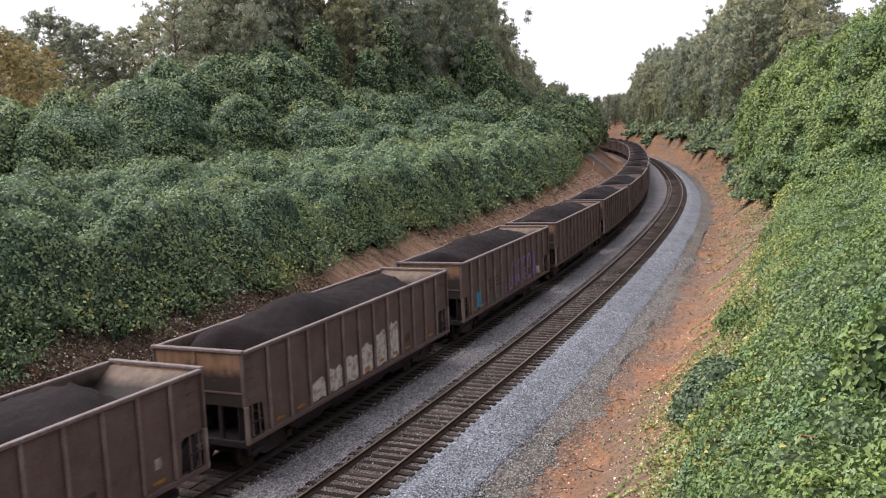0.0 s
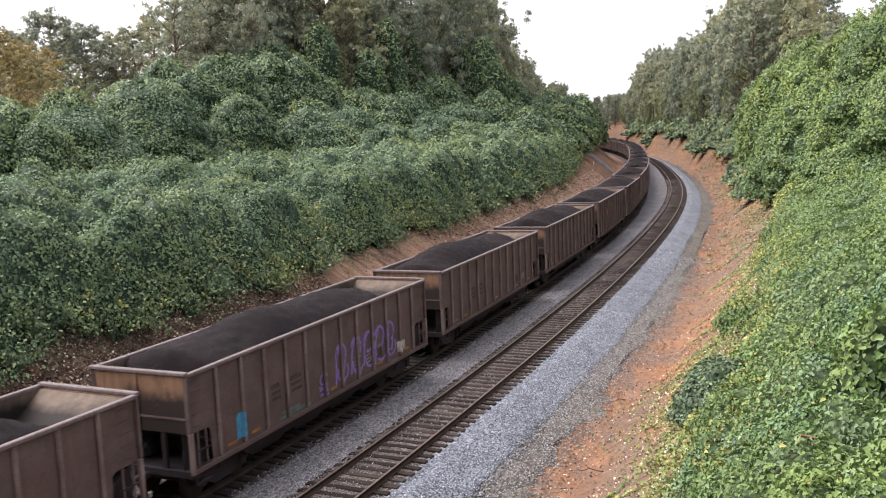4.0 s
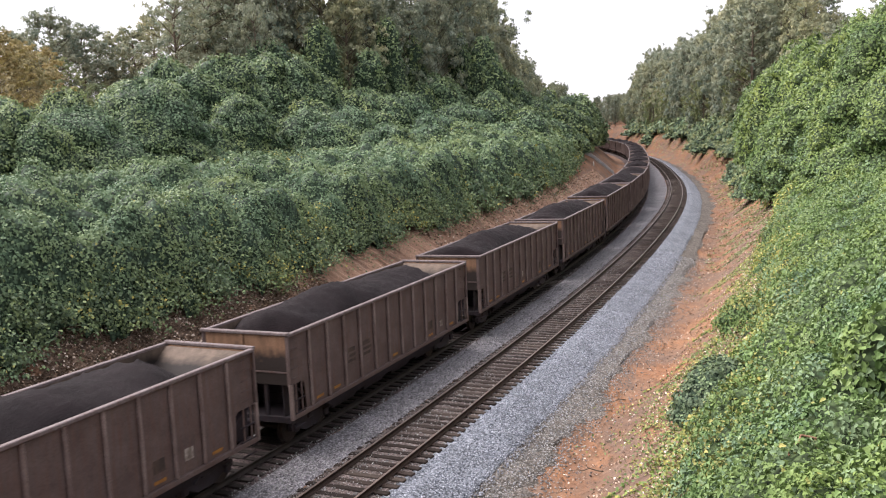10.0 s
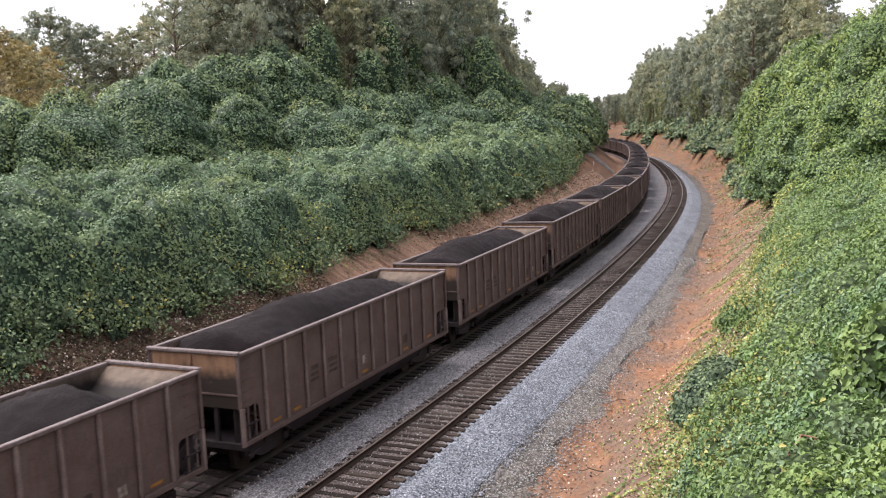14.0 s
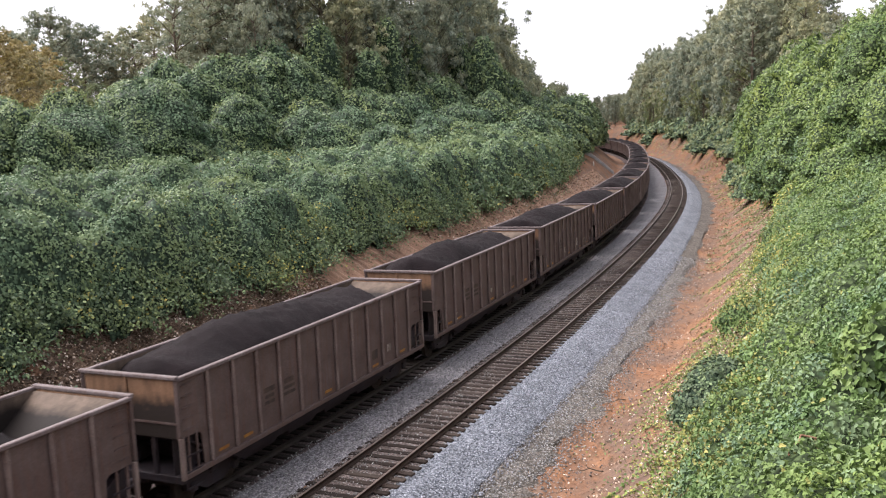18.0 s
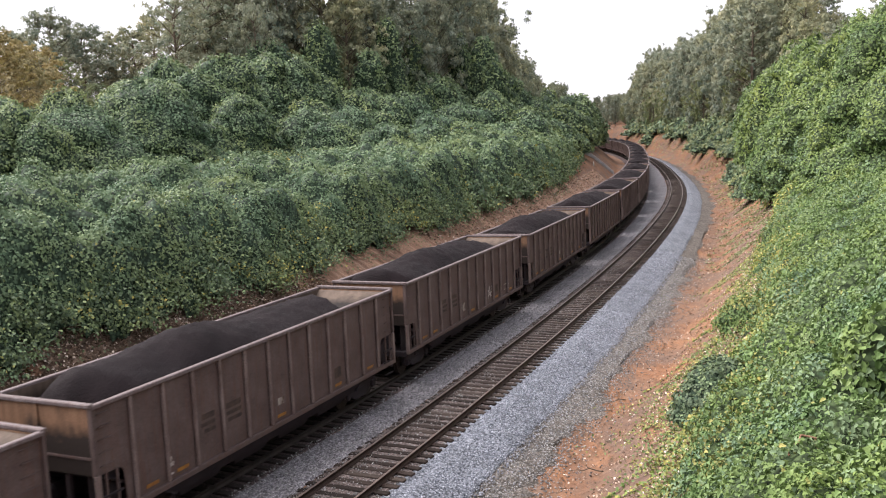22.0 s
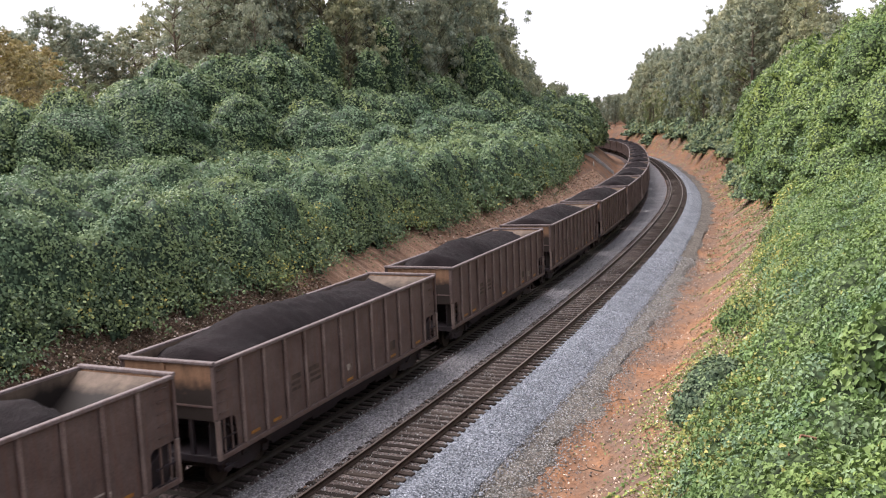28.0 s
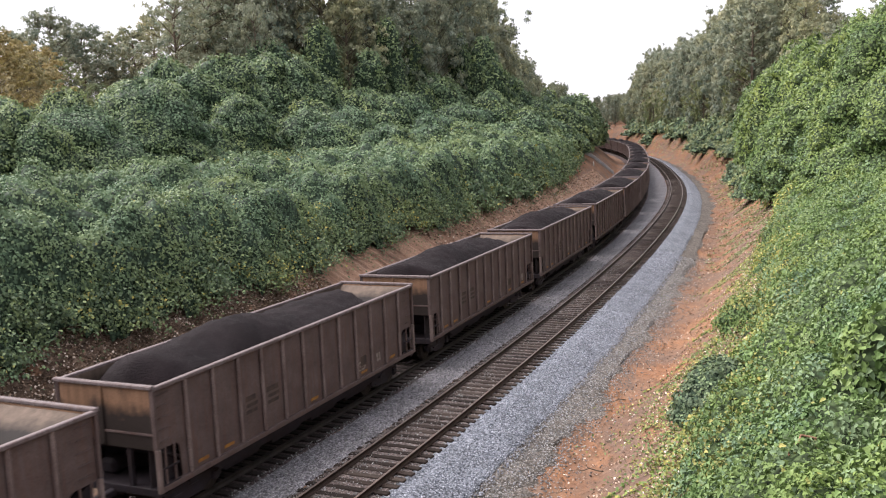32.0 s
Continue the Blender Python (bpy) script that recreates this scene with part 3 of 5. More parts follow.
    return tagged(car, "brown steel open-top hopper car heaped with coal", "rail car", "cars of the coal train")


M_HOSE = grain_mat("bright_fitting", [(0.3, (0.45, 0.44, 0.43)), (0.7, (0.7, 0.69, 0.67))], 3, 30, 0.35, 0.6)
M_REFLECT = grain_mat("reflective_strip", [(0.3, (0.173, 0.075, 0.027)), (0.7, (0.302, 0.150, 0.036))], 3, 30, 0.5)


def car_pose(run):
    """Pose of a car whose middle is run metres along the left track."""
    a, b = (on_track(left_s(run + o), 0, 0, True) for o in (-5.45, 5.45))
    d = Vector(b - a)
    m = Matrix.Rotation(math.atan2(-d.x, d.y), 4, "Z") @ Matrix.Rotation(-CANT, 4, "Y")
    return Matrix.Translation(Vector((a + b) / 2)) @ m


FIRST_RUN, SPEED, CARS = 32.57 - 2 * CAR_PITCH, 4.6305, 34


def middle(n):
    """Where car n's middle stands at the start; slack in the couplers closes up along a few of the cars."""
    return FIRST_RUN + n * CAR_PITCH - {6: 0.08, 7: 0.25, 8: 0.60, 9: 0.95, 10: 1.05}.get(n, 1.0 if n > 10 else 0)


kinds = [coal_car(s) for s in (1, 2, 3)]
train = []
for n in range(CARS):
    m = car_pose(middle(n))
    car = kinds[n] if n < 3 else copy_thing(kinds[n % 3], m)
    car.matrix_basis = m
    if n in (8, 9):
        car.scale = (1, 1.012, 1.035)   # two taller cars
    train.append(car)

# paint on the cars' sides


def worn_paint(name, col, cut=0.5):
    """Spray paint or stencil, worn through in places to the brown steel."""
    m, t, b = material(name, 0.7)
    f = ramp(t, noise_tex(t, 5, 7), [(cut - 0.16, (0, 0, 0)), (cut + 0.14, (1, 1, 1))])
    t.links.new(mixed(t, f, (0.075, 0.053, 0.042), col), b.inputs["Base Color"])
    return m


P_WHITE = worn_paint("white_spray", (0.40, 0.37, 0.35), 0.43)
P_PURPLE = worn_paint("purple_spray", (0.20, 0.135, 0.36), 0.36)
P_SMEAR = worn_paint("grey_smear", (0.15, 0.13, 0.12), 0.45)
P_BLUE = worn_paint("blue_spray", (0.05, 0.22, 0.36), 0.38)
P_TEAL = worn_paint("teal_spray", (0.09, 0.14, 0.13), 0.45)
P_STENCIL = worn_paint("dark_stencil", (0.034, 0.029, 0.027), 0.50)
P_SIGN = worn_paint("white_stencil", (0.34, 0.31, 0.28), 0.50)


def skin(y):
    """How far out the side is at y: the plate, or a post that stands proud of it."""
    return 1.584 if min(abs(y - q) for q in POSTS) < 0.065 else 1.484


def strokes(name, car, lines, wide, mat, label):
    """Lines of spray paint over plates and posts, through points (y, z) on the car's side."""
    v, f = [], []
    for pts in lines:
        dense = []
        for (y0, z0), (y1, z1) in zip(pts[:-1], pts[1:]):
            n = max(2, int(math.hypot(y1 - y0, z1 - z0) / 0.05))
            dense += [(y0 + (y1 - y0) * k / n, z0 + (z1 - z0) * k / n) for k in range(n)]
        dense.append(pts[-1])
        for (y0, z0), (y1, z1) in zip(dense[:-1], dense[1:]):
            if abs(skin(y0) - skin(y1)) > 0.01:
                continue
            L = math.hypot(y1 - y0, z1 - z0) or 1
            ny, nz = -(z1 - z0) / L * wide / 2, (y1 - y0) / L * wide / 2
            k, x = len(v), skin((y0 + y1) / 2)
            v += [(x, y0 + ny, z0 + nz), (x, y1 + ny, z1 + nz), (x, y1 - ny, z1 - nz), (x, y0 - ny, z0 - nz)]
            f.append((k, k + 1, k + 2, k + 3))
    ob = mesh_ob(name, v, f, mat, car)
    ob["label"] = label
    return ob


def arch(y, z, ry, rz, a0, a1, n=9):
    return [(y + ry * math.cos(radians(a0 + (a1 - a0) * i / n)), z + rz * math.sin(radians(a0 + (a1 - a0) * i / n))) for i in range(n + 1)]


def bar(name, car, y, z, w, h, mat, label):
    ob = mesh_ob(name, [(1.4865, y - w / 2, z - h / 2), (1.4865, y + w / 2, z - h / 2), (1.4865, y + w / 2, z + h / 2), (1.4865, y - w / 2, z + h / 2)], [(0, 1, 2, 3)], mat, car)
    ob["label"] = label


rp = random.Random(12)
for n, car in enumerate(train[:18]):
    for k, w in enumerate((0.58, 0.66)):
        for z, h in ((2.26, 0.15), (2.06, 0.10), (1.88, 0.10)):
            if n != 2:
                bar("stencil", car, PAN[2 + k] + rp.uniform(-0.05, 0.05), z, w * rp.uniform(0.75, 1), h, P_STENCIL, "dark worn stencil block")
    bar("stencil", car, PAN[8], 1.66, 0.42, 0.34, P_STENCIL, "dark worn stencil block")
    if n not in (2, 3):
        bar("stencil", car, PAN[rp.choice((4, 5, 9, 10))], 1.5 + rp.uniform(0, 0.25), rp.uniform(0.22, 0.4), rp.uniform(0.2, 0.36), P_SIGN, "small white stencil patch")
# a white cloud of paint with worn shapes in it, on the third car


def paint_patch(name, car, y0, y1, low, high, mat, label, seed):
    """A filled patch of spray paint over plates and posts; low and high give its lower and upper rim along y."""
    r = np.random.RandomState(seed)
    v, f = [], []
    ys = np.arange(y0, y1, 0.055)
    for k, q in enumerate(ys):
        rim = 0.05 * math.sin(9 * q + seed) + r.uniform(-0.035, 0.035)
        x = skin(q) + 0.001
        v += [(x, q, low(q) + 0.5 * rim), (x, q, high(q) + rim)]
        if k:
            f.append((2 * k - 2, 2 * k, 2 * k + 1, 2 * k - 1))
    ob = mesh_ob(name, v, f, mat, car)
    ob["label"] = label
    return ob


for k, top in enumerate((1.80, 1.92, 2.02, 2.16, 2.36, 2.50)):
    y = PAN[2 + k]
    half = 0.46 if k < 5 else 0.38
    paint_patch("graffiti", train[2], y - half, y + half, lambda q: 1.18, lambda q, c=y, t=top, h=half: t - 0.55 * max(0, abs(q - c) / h - 0.55) ** 2 * 2, P_WHITE, "white sprayed block shape, worn", 30 + k)
    strokes("graffiti", train[2], [[(y - 0.12, 1.4), (y - 0.10, top - 0.25)], [(y + 0.10, 1.45 + 0.1 * (k % 2)), (y + 0.14, top - 0.3)]], 0.05, P_SMEAR, "grey worn lines in the white paint")
    if k > 2:
        bar("reflector", train[2], y, 1.33, 0.36, 0.1, M_REFLECT, "yellow reflective strip")
# purple and blue on the car behind it
car = train[3]
loops = []
for k, y in enumerate((0.55, 1.6, 2.5, 3.35, 4.15)):
    b, g = 1.30, 1.18
    loops += [arch(y, b + 0.80 * g, 0.34, 0.30 * g, 200 - 30 * (k % 2), -20 - 50 * (k % 3)), arch(y + 0.1, b + 0.3 * g, 0.36, 0.26 * g, 150, 150 + 250 - 60 * (k % 2)), [(y - 0.38, b + 0.08 * (k % 3)), (y - 0.30, b + 0.7 * g), (y - 0.05, b + 1.08 * g)], [(y + 0.36, b + 0.9 * g), (y + 0.12, b + 0.2 + 0.2 * (k % 2))]]
strokes("graffiti", car, loops, 0.105, P_PURPLE, "purple sprayed loops")
strokes("graffiti", car, [[(y - 0.2, 1.5 + 0.13 * j), (y + 0.2, 1.56 + 0.13 * j)] for y in (1.6, 2.5, 3.35) for j in range(4)], 0.035, P_SIGN, "thin pale hatching inside the loops")
strokes("graffiti", car, [arch(-0.62, 1.72, 0.22, 0.17, 0, 360), [(-0.9, 1.4), (-0.38, 1.47)], [(-0.9, 1.52), (-0.42, 1.3)], [(-0.85, 1.25), (-0.4, 1.22)]], 0.085, P_PURPLE, "purple sprayed scrawl")
paint_patch("graffiti", car, -5.25, -4.85, lambda q: 1.28, lambda q: 1.98 - 1.2 * (q + 5.05) ** 2, P_BLUE, "blue sprayed blot", 41)
strokes("graffiti", car, [[(-3.2, 1.2), (-1.6, 1.24)], [(-3.0, 1.36), (-2.0, 1.32)]], 0.10, P_TEAL, "teal smear")
paint_patch("graffiti", car, 4.72, 5.42, lambda q: 1.30, lambda q: 1.78 - 0.5 * abs(q - 4.95), P_WHITE, "white sprayed blot", 42)
# scrawls on later cars
strokes("graffiti", train[9], [[(2.1, 1.35), (2.3, 1.95), (2.4, 1.4), (2.62, 1.9)], [(2.15, 1.5), (2.65, 1.62)], [(2.1, 1.75), (2.6, 1.4)]], 0.07, P_WHITE, "white sprayed scrawl")
strokes("graffiti", train[9], [[(4.45, 1.38), (4.5, 1.62), (4.95, 1.62), (4.9, 1.38), (4.45, 1.38)]], 0.05, P_SIGN, "white stencilled frame")
strokes("graffiti", train[11], [[(2.9, 1.38), (2.95, 1.64), (3.4, 1.64), (3.35, 1.38), (2.9, 1.38)], [(3.0, 1.5), (3.3, 1.5)]], 0.06, P_SIGN, "white stencilled frame")
strokes("graffiti", train[8], [[(-4.9, 1.3), (-4.8, 1.7)], [(-4.95, 1.55), (-4.7, 1.5)]], 0.1, P_WHITE, "white sprayed mark")

# ---------------------------------------------------------------- vines and trees


def leaves(name, p, n, size, mats, seed, parent=None, pick=None, jitter=0.4, slim=0.40, full=False):
    """Many single leaves, folded along the rib, each on its place p and facing about along n; full ones have a broad, pointed outline."""
    r = np.random.RandomState(seed)
    k = len(p)
    nn = n + jitter * r.randn(k, 3)
    nn /= np.linalg.norm(nn, axis=1)[:, None] + 1e-9
    t = np.cross(nn, r.randn(k, 3))
    t[:, 2] -= 0.35
    t /= np.linalg.norm(t, axis=1)[:, None] + 1e-9
    b = np.cross(nn, t)
    b /= np.linalg.norm(b, axis=1)[:, None] + 1e-9
    L = (size * r.uniform(0.6, 1.35, k))[:, None]
    base, tip = p - t * L * 0.45 - nn * L * 0.10, p + t * L * 0.55 - nn * L * 0.16
    if not full:
        lf, rt = p - b * L * slim + t * L * r.uniform(-0.15, 0.1, (k, 1)), p + b * L * slim + t * L * r.uniform(-0.15, 0.1, (k, 1))
        v = np.stack([base, rt, tip, lf], 1).reshape(-1, 3)
        return mesh_ob(name, v, np.arange(4 * k).reshape(-1, 4), mats, parent, index=pick)
    up = nn * L * 0.05
    r1, r2 = p - t * L * 0.25 + b * L * 0.36 + up, p + t * L * 0.16 + b * L * 0.25 + up
    l1, l2 = p - t * L * 0.25 - b * L * 0.36 + up, p + t * L * 0.16 - b * L * 0.25 + up
    v = np.stack([base, r1, r2, tip, l2, l1], 1).reshape(-1, 3)
    f = (np.arange(k)[:, None, None] * 6 + np.array([(0, 1, 2, 3), (0, 3, 4, 5)])[None]).reshape(-1, 4)
    return mesh_ob(name, v, f, mats, parent, index=None if pick is None else np.repeat(pick, 2))


def reach(p):
    return np.sqrt(p[..., 0] ** 2 + p[..., 1] ** 2 + (p[..., 2] - EYE_H) ** 2)


def leaf_size(d, floor=0.12, share=0.0035):
    return np.maximum(floor, share * d)


def sprays(p, n, size, r, per=13, wide=2.7):
    """Leaves gathered in rounded sprays about the places p: their places, normals, and which spray each belongs to."""
    k = np.repeat(np.arange(len(p)), r.poisson(per, len(p)))
    u = r.randn(len(k), 3)
    u /= np.linalg.norm(u, axis=1)[:, None]
    up = 0.85 * n + np.array([0, 0, 0.35])
    up /= np.linalg.norm(up, axis=1)[:, None]
    d = (u * up[k]).sum(1)
    u = u + np.where(d < -0.15, -2 * d, 0)[:, None] * up[k]
    d = np.abs(d)
    q = p[k] + (u - 0.55 * d[:, None] * up[k]) * (wide * size[k] * r.uniform(0.7, 1.1, len(k)) * (0.75 + 0.5 * (k * 0.618 % 1)))[:, None]
    return q, 0.45 * u + 0.65 * up[k], k


def blanket(name, s0, s1, lat0, lat1, step, zfun, mats, under_mat, label, seed, cover=0.8, floor=0.12, share=0.0026, lift=0.8, picker=None, full=False, jitter=0.28):
    """A sheet of vine over the ground: a leafy under-layer heaped in lumps, and single leaves lying over it like shingles."""
    ss, ll = np.arange(s0, s1 + step, step), np.arange(lat0, lat1 + step, step)
    sg, lg = np.meshgrid(ss, ll, indexing="ij")
    v = place(sg, lg)
    v[..., 2] = zfun(sg, lg)
    keep = v[..., 2] > ground_z(sg, lg) + 0.05
    f = grid_faces(len(ss), len(ll))[:, ::-1]
    f = f[keep.reshape(-1)[f].all(1)]
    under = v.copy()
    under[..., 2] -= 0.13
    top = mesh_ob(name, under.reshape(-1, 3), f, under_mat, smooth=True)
    tagged(top, label, "vines", kind="stuff")
    r = np.random.RandomState(seed)
    q = v.reshape(-1, 3)[f]
    e1, e2 = q[:, 1] - q[:, 0], q[:, 3] - q[:, 0]
    nrm = np.cross(e1, e2)
    area = np.linalg.norm(nrm, axis=1)
    nrm = nrm / area[:, None]
    nrm[nrm[:, 2] < 0] *= -1
    size = leaf_size(reach(q.mean(1)), floor, share)
    sm, lm = sg.reshape(-1)[f].mean(1), lg.reshape(-1)[f].mean(1)
    i = np.repeat(np.arange(len(f)), r.poisson(cover * area / (13 * 0.40 * size ** 2)))
    x, y = r.rand(len(i), 1), r.rand(len(i), 1)
    p = q[i, 0] + x * e1[i] + y * e2[i] + nrm[i] * (r.uniform(-0.5, 1.0, (len(i), 1)) * lift * size[i][:, None])
    p, n, k = sprays(p, nrm[i], size[i], r)
    i = i[k]
    pick = picker(sm[i], lm[i], p, r) if picker else None
    leaves("foliage", p, n, size[i], mats, seed + 1, top, pick, jitter, full=full)["kind"] = "stuff"
    return top


def left_edge(s):
    """Where the vine on the train's side ends above the clay."""
    return -11.5 - (spread(s) - 4.117) - 0.55 * np.clip((s - 40) / 10, 0, 1) - 2.0 * np.clip((s - 115) / 40, 0, 1) + 0.40 * wobble(s, 0 * s, 5, 21) + 0.22 * wobble(s, 0 * s, 1.6, 22)


def vine_left(s, lat):
    """A steep leafy wall at the foot, a gentler slope above it, and a flat terrace."""
    g = ground_z(s, lat)
    p = place(s, lat)
    x, y = p[..., 0], p[..., 1]
    d = left_edge(s) - lat
    lump = 0.45 * wobble(x, y, 10, 23) + 2.0 * bumps(x, y, 5.6, 24) + 1.2 * bumps(x + 2, y, 2.4, 25) + 0.85 * bumps(x, y, 1.1, 26) - 1.3 * np.clip(wobble(x, y, 2.6, 27) - 0.5, 0, 1)
    th = np.interp(d, (0, 0.35, 0.9, 2.0, 4.0, 8.0, 12.0, 15.0, 20, 26), (0.05, 0.30, 0.55, 0.35, -0.3, -0.6, -0.7, -0.8, -0.7, -0.6)) + lump * np.clip(d / 1.6, 0, 1) * np.interp(d, (10, 15), (1, 0.6))
    th = np.maximum(th, 0.10 * np.clip(d, 0, 1))
    return g + np.where(d > 0, th, -0.3)


def right_edge(s, lat):
    return 8.5 + 1.0 * np.clip((52 - s) / 10, 0, 1) + 1.1 * np.exp(-((s - 70) / 18) ** 2) + 0.5 * wobble(s, 0 * s, 6, 31) + 0.45 * wobble(s, lat, 2.0, 32)


def vine_right(s, lat):
    g = ground_z(s, lat)
    p = place(s, lat)
    x, y = p[..., 0], p[..., 1]
    d = lat - right_edge(s, lat)
    lump = 0.20 * wobble(x, y, 7, 33) + 0.60 * bumps(x, y, 4.2, 34) + 0.70 * bumps(x, y, 1.7, 35) + 0.40 * bumps(x, y, 0.75, 36)
    th = np.clip(d / 0.8, 0, 1) * np.maximum(lump - 0.35, 0.10)
    return g + np.where(d > 0, th, -0.3)


def patchy(p, seed):
    return np.clip(0.5 + 0.8 * wobble(p[:, 0], p[:, 1] + p[:, 2], 3.0, seed) + 0.4 * wobble(p[:, 0], p[:, 1] - p[:, 2], 0.9, seed + 1), 0, 1)


def yellow_left(s, lat, p, r):
    """0 green, 1 yellowing: sprays near the foot, and weeds along the terrace."""
    low = np.clip((lat + 16.0) / 3, 0, 1)
    back = np.clip(1 - np.abs(lat + 27) / 4, 0, 1)
    return (r.rand(len(p)) < 0.002 + 0.05 * low * patchy(p, 41) ** 3 + 0.40 * back * patchy(p, 45) ** 1.5).astype(int)


def yellow_right(s, lat, p, r):
    """0 green, 1 yellowing, 2 darker leaves in drifts."""
    low = np.clip((right_edge(s, lat) + 1.9 - lat) / 1.8, 0, 1)
    pick = np.where(r.rand(len(p)) < 0.75 * patchy(p, 47) ** 1.5, 2, 0)
    return np.where(r.rand(len(p)) < 0.012 + 0.75 * low * patchy(p, 43), 1, pick)


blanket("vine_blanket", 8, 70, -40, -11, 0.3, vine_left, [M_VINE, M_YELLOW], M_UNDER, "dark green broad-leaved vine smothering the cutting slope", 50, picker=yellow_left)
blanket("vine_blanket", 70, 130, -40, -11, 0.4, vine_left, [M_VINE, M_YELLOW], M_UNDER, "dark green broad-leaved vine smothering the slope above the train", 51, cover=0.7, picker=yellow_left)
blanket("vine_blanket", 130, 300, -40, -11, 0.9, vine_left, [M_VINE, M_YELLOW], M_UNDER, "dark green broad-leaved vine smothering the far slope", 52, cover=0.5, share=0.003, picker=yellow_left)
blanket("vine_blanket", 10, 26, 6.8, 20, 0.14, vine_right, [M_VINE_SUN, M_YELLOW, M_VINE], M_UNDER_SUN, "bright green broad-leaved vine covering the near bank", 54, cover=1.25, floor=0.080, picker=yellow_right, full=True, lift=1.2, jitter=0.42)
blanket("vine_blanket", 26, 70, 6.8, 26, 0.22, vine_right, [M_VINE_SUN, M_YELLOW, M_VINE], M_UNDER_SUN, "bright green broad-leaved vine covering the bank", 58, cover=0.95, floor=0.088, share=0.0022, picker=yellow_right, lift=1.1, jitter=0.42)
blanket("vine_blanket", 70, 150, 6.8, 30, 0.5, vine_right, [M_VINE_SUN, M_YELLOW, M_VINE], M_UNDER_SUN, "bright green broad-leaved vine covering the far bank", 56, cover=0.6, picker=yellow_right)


def fringe(n, s0, s1, seed, size):
    """Bushy leaves on the wall of vine, in drooping sprays."""
    r = np.random.RandomState(seed)
    m = n // 26
    s = np.repeat(s0 + (s1 - s0) * r.rand(m), 26)
    back = np.repeat(np.abs(r.randn(m)) * 1.1, 26)
    lat = left_edge(s) + 0.15 - back
    p = place(s, lat)
    n = len(s)
    rise = np.repeat(r.rand(m), 26)
    p[:, 2] = ground_z(s, lat) + 0.15 + np.clip(back, 0.15, 1.6) * 0.85 + rise * 0.5
    out = place(s, lat + 1) - place(s, lat)
    u = np.abs(r.randn(n, 1)) * 0.42
    p += out * u + r.randn(n, 3) * 0.17 + np.array([0, 0, 0.25]) * np.sin(u * 2.5) - np.array([0, 0, 0.22]) * u * u
    p[:, 2] = np.maximum(p[:, 2], ground_z(s, lat + u[:, 0]) + 0.04)
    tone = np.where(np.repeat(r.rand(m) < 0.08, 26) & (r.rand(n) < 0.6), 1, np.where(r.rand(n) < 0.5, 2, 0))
    ob = leaves("vine_fringe", p, out * 0.45 + np.array([0, 0, 0.7]), np.full(n, size), [M_VINE_DARKENED, M_YELLOW, M_VINE], seed + 1, pick=tone, jitter=0.4)
    return tagged(ob, "bushy vine leaves at the foot of the slope", "vines", kind="stuff")


def clay_edge(n, s0, s1, seed):
    """Yellowing shoots that climb down from the vine onto the clay, in low clumps."""
    r = np.random.RandomState(seed)
    s = s0 + (s1 - s0) * r.rand(n)
    w = np.abs(r.randn(n)) * (0.35 + 1.3 * np.exp(-((s - 35) / 5.0) ** 2) + 1.3 * np.clip(wobble(s, 0 * s, 5.0, seed), 0, 1))
    lat = right_edge(s, 9.0 + 0 * s) + 0.1 - w
    p = place(s, lat)
    p[:, 2] = ground_z(s, lat) + 0.03 + r.rand(n) ** 1.5 * 0.45 * np.clip(1 - w / 1.4, 0.1, 1)
    mix = r.choice((0, 1, 2), n, p=(0.30, 0.42, 0.28))
    ob = leaves("vine_fringe", p, np.tile((-0.25, -0.15, 0.8), (n, 1)), np.full(n, 0.085), [M_VINE_SUN, M_YELLOW, M_LITTER], seed + 1, pick=mix, jitter=0.4)
    return tagged(ob, "yellowing vine shoots creeping onto the clay", "vines", kind="stuff")


fringe(30000, 8, 70, 91, 0.13)
fringe(16000, 70, 190, 93, 0.24)


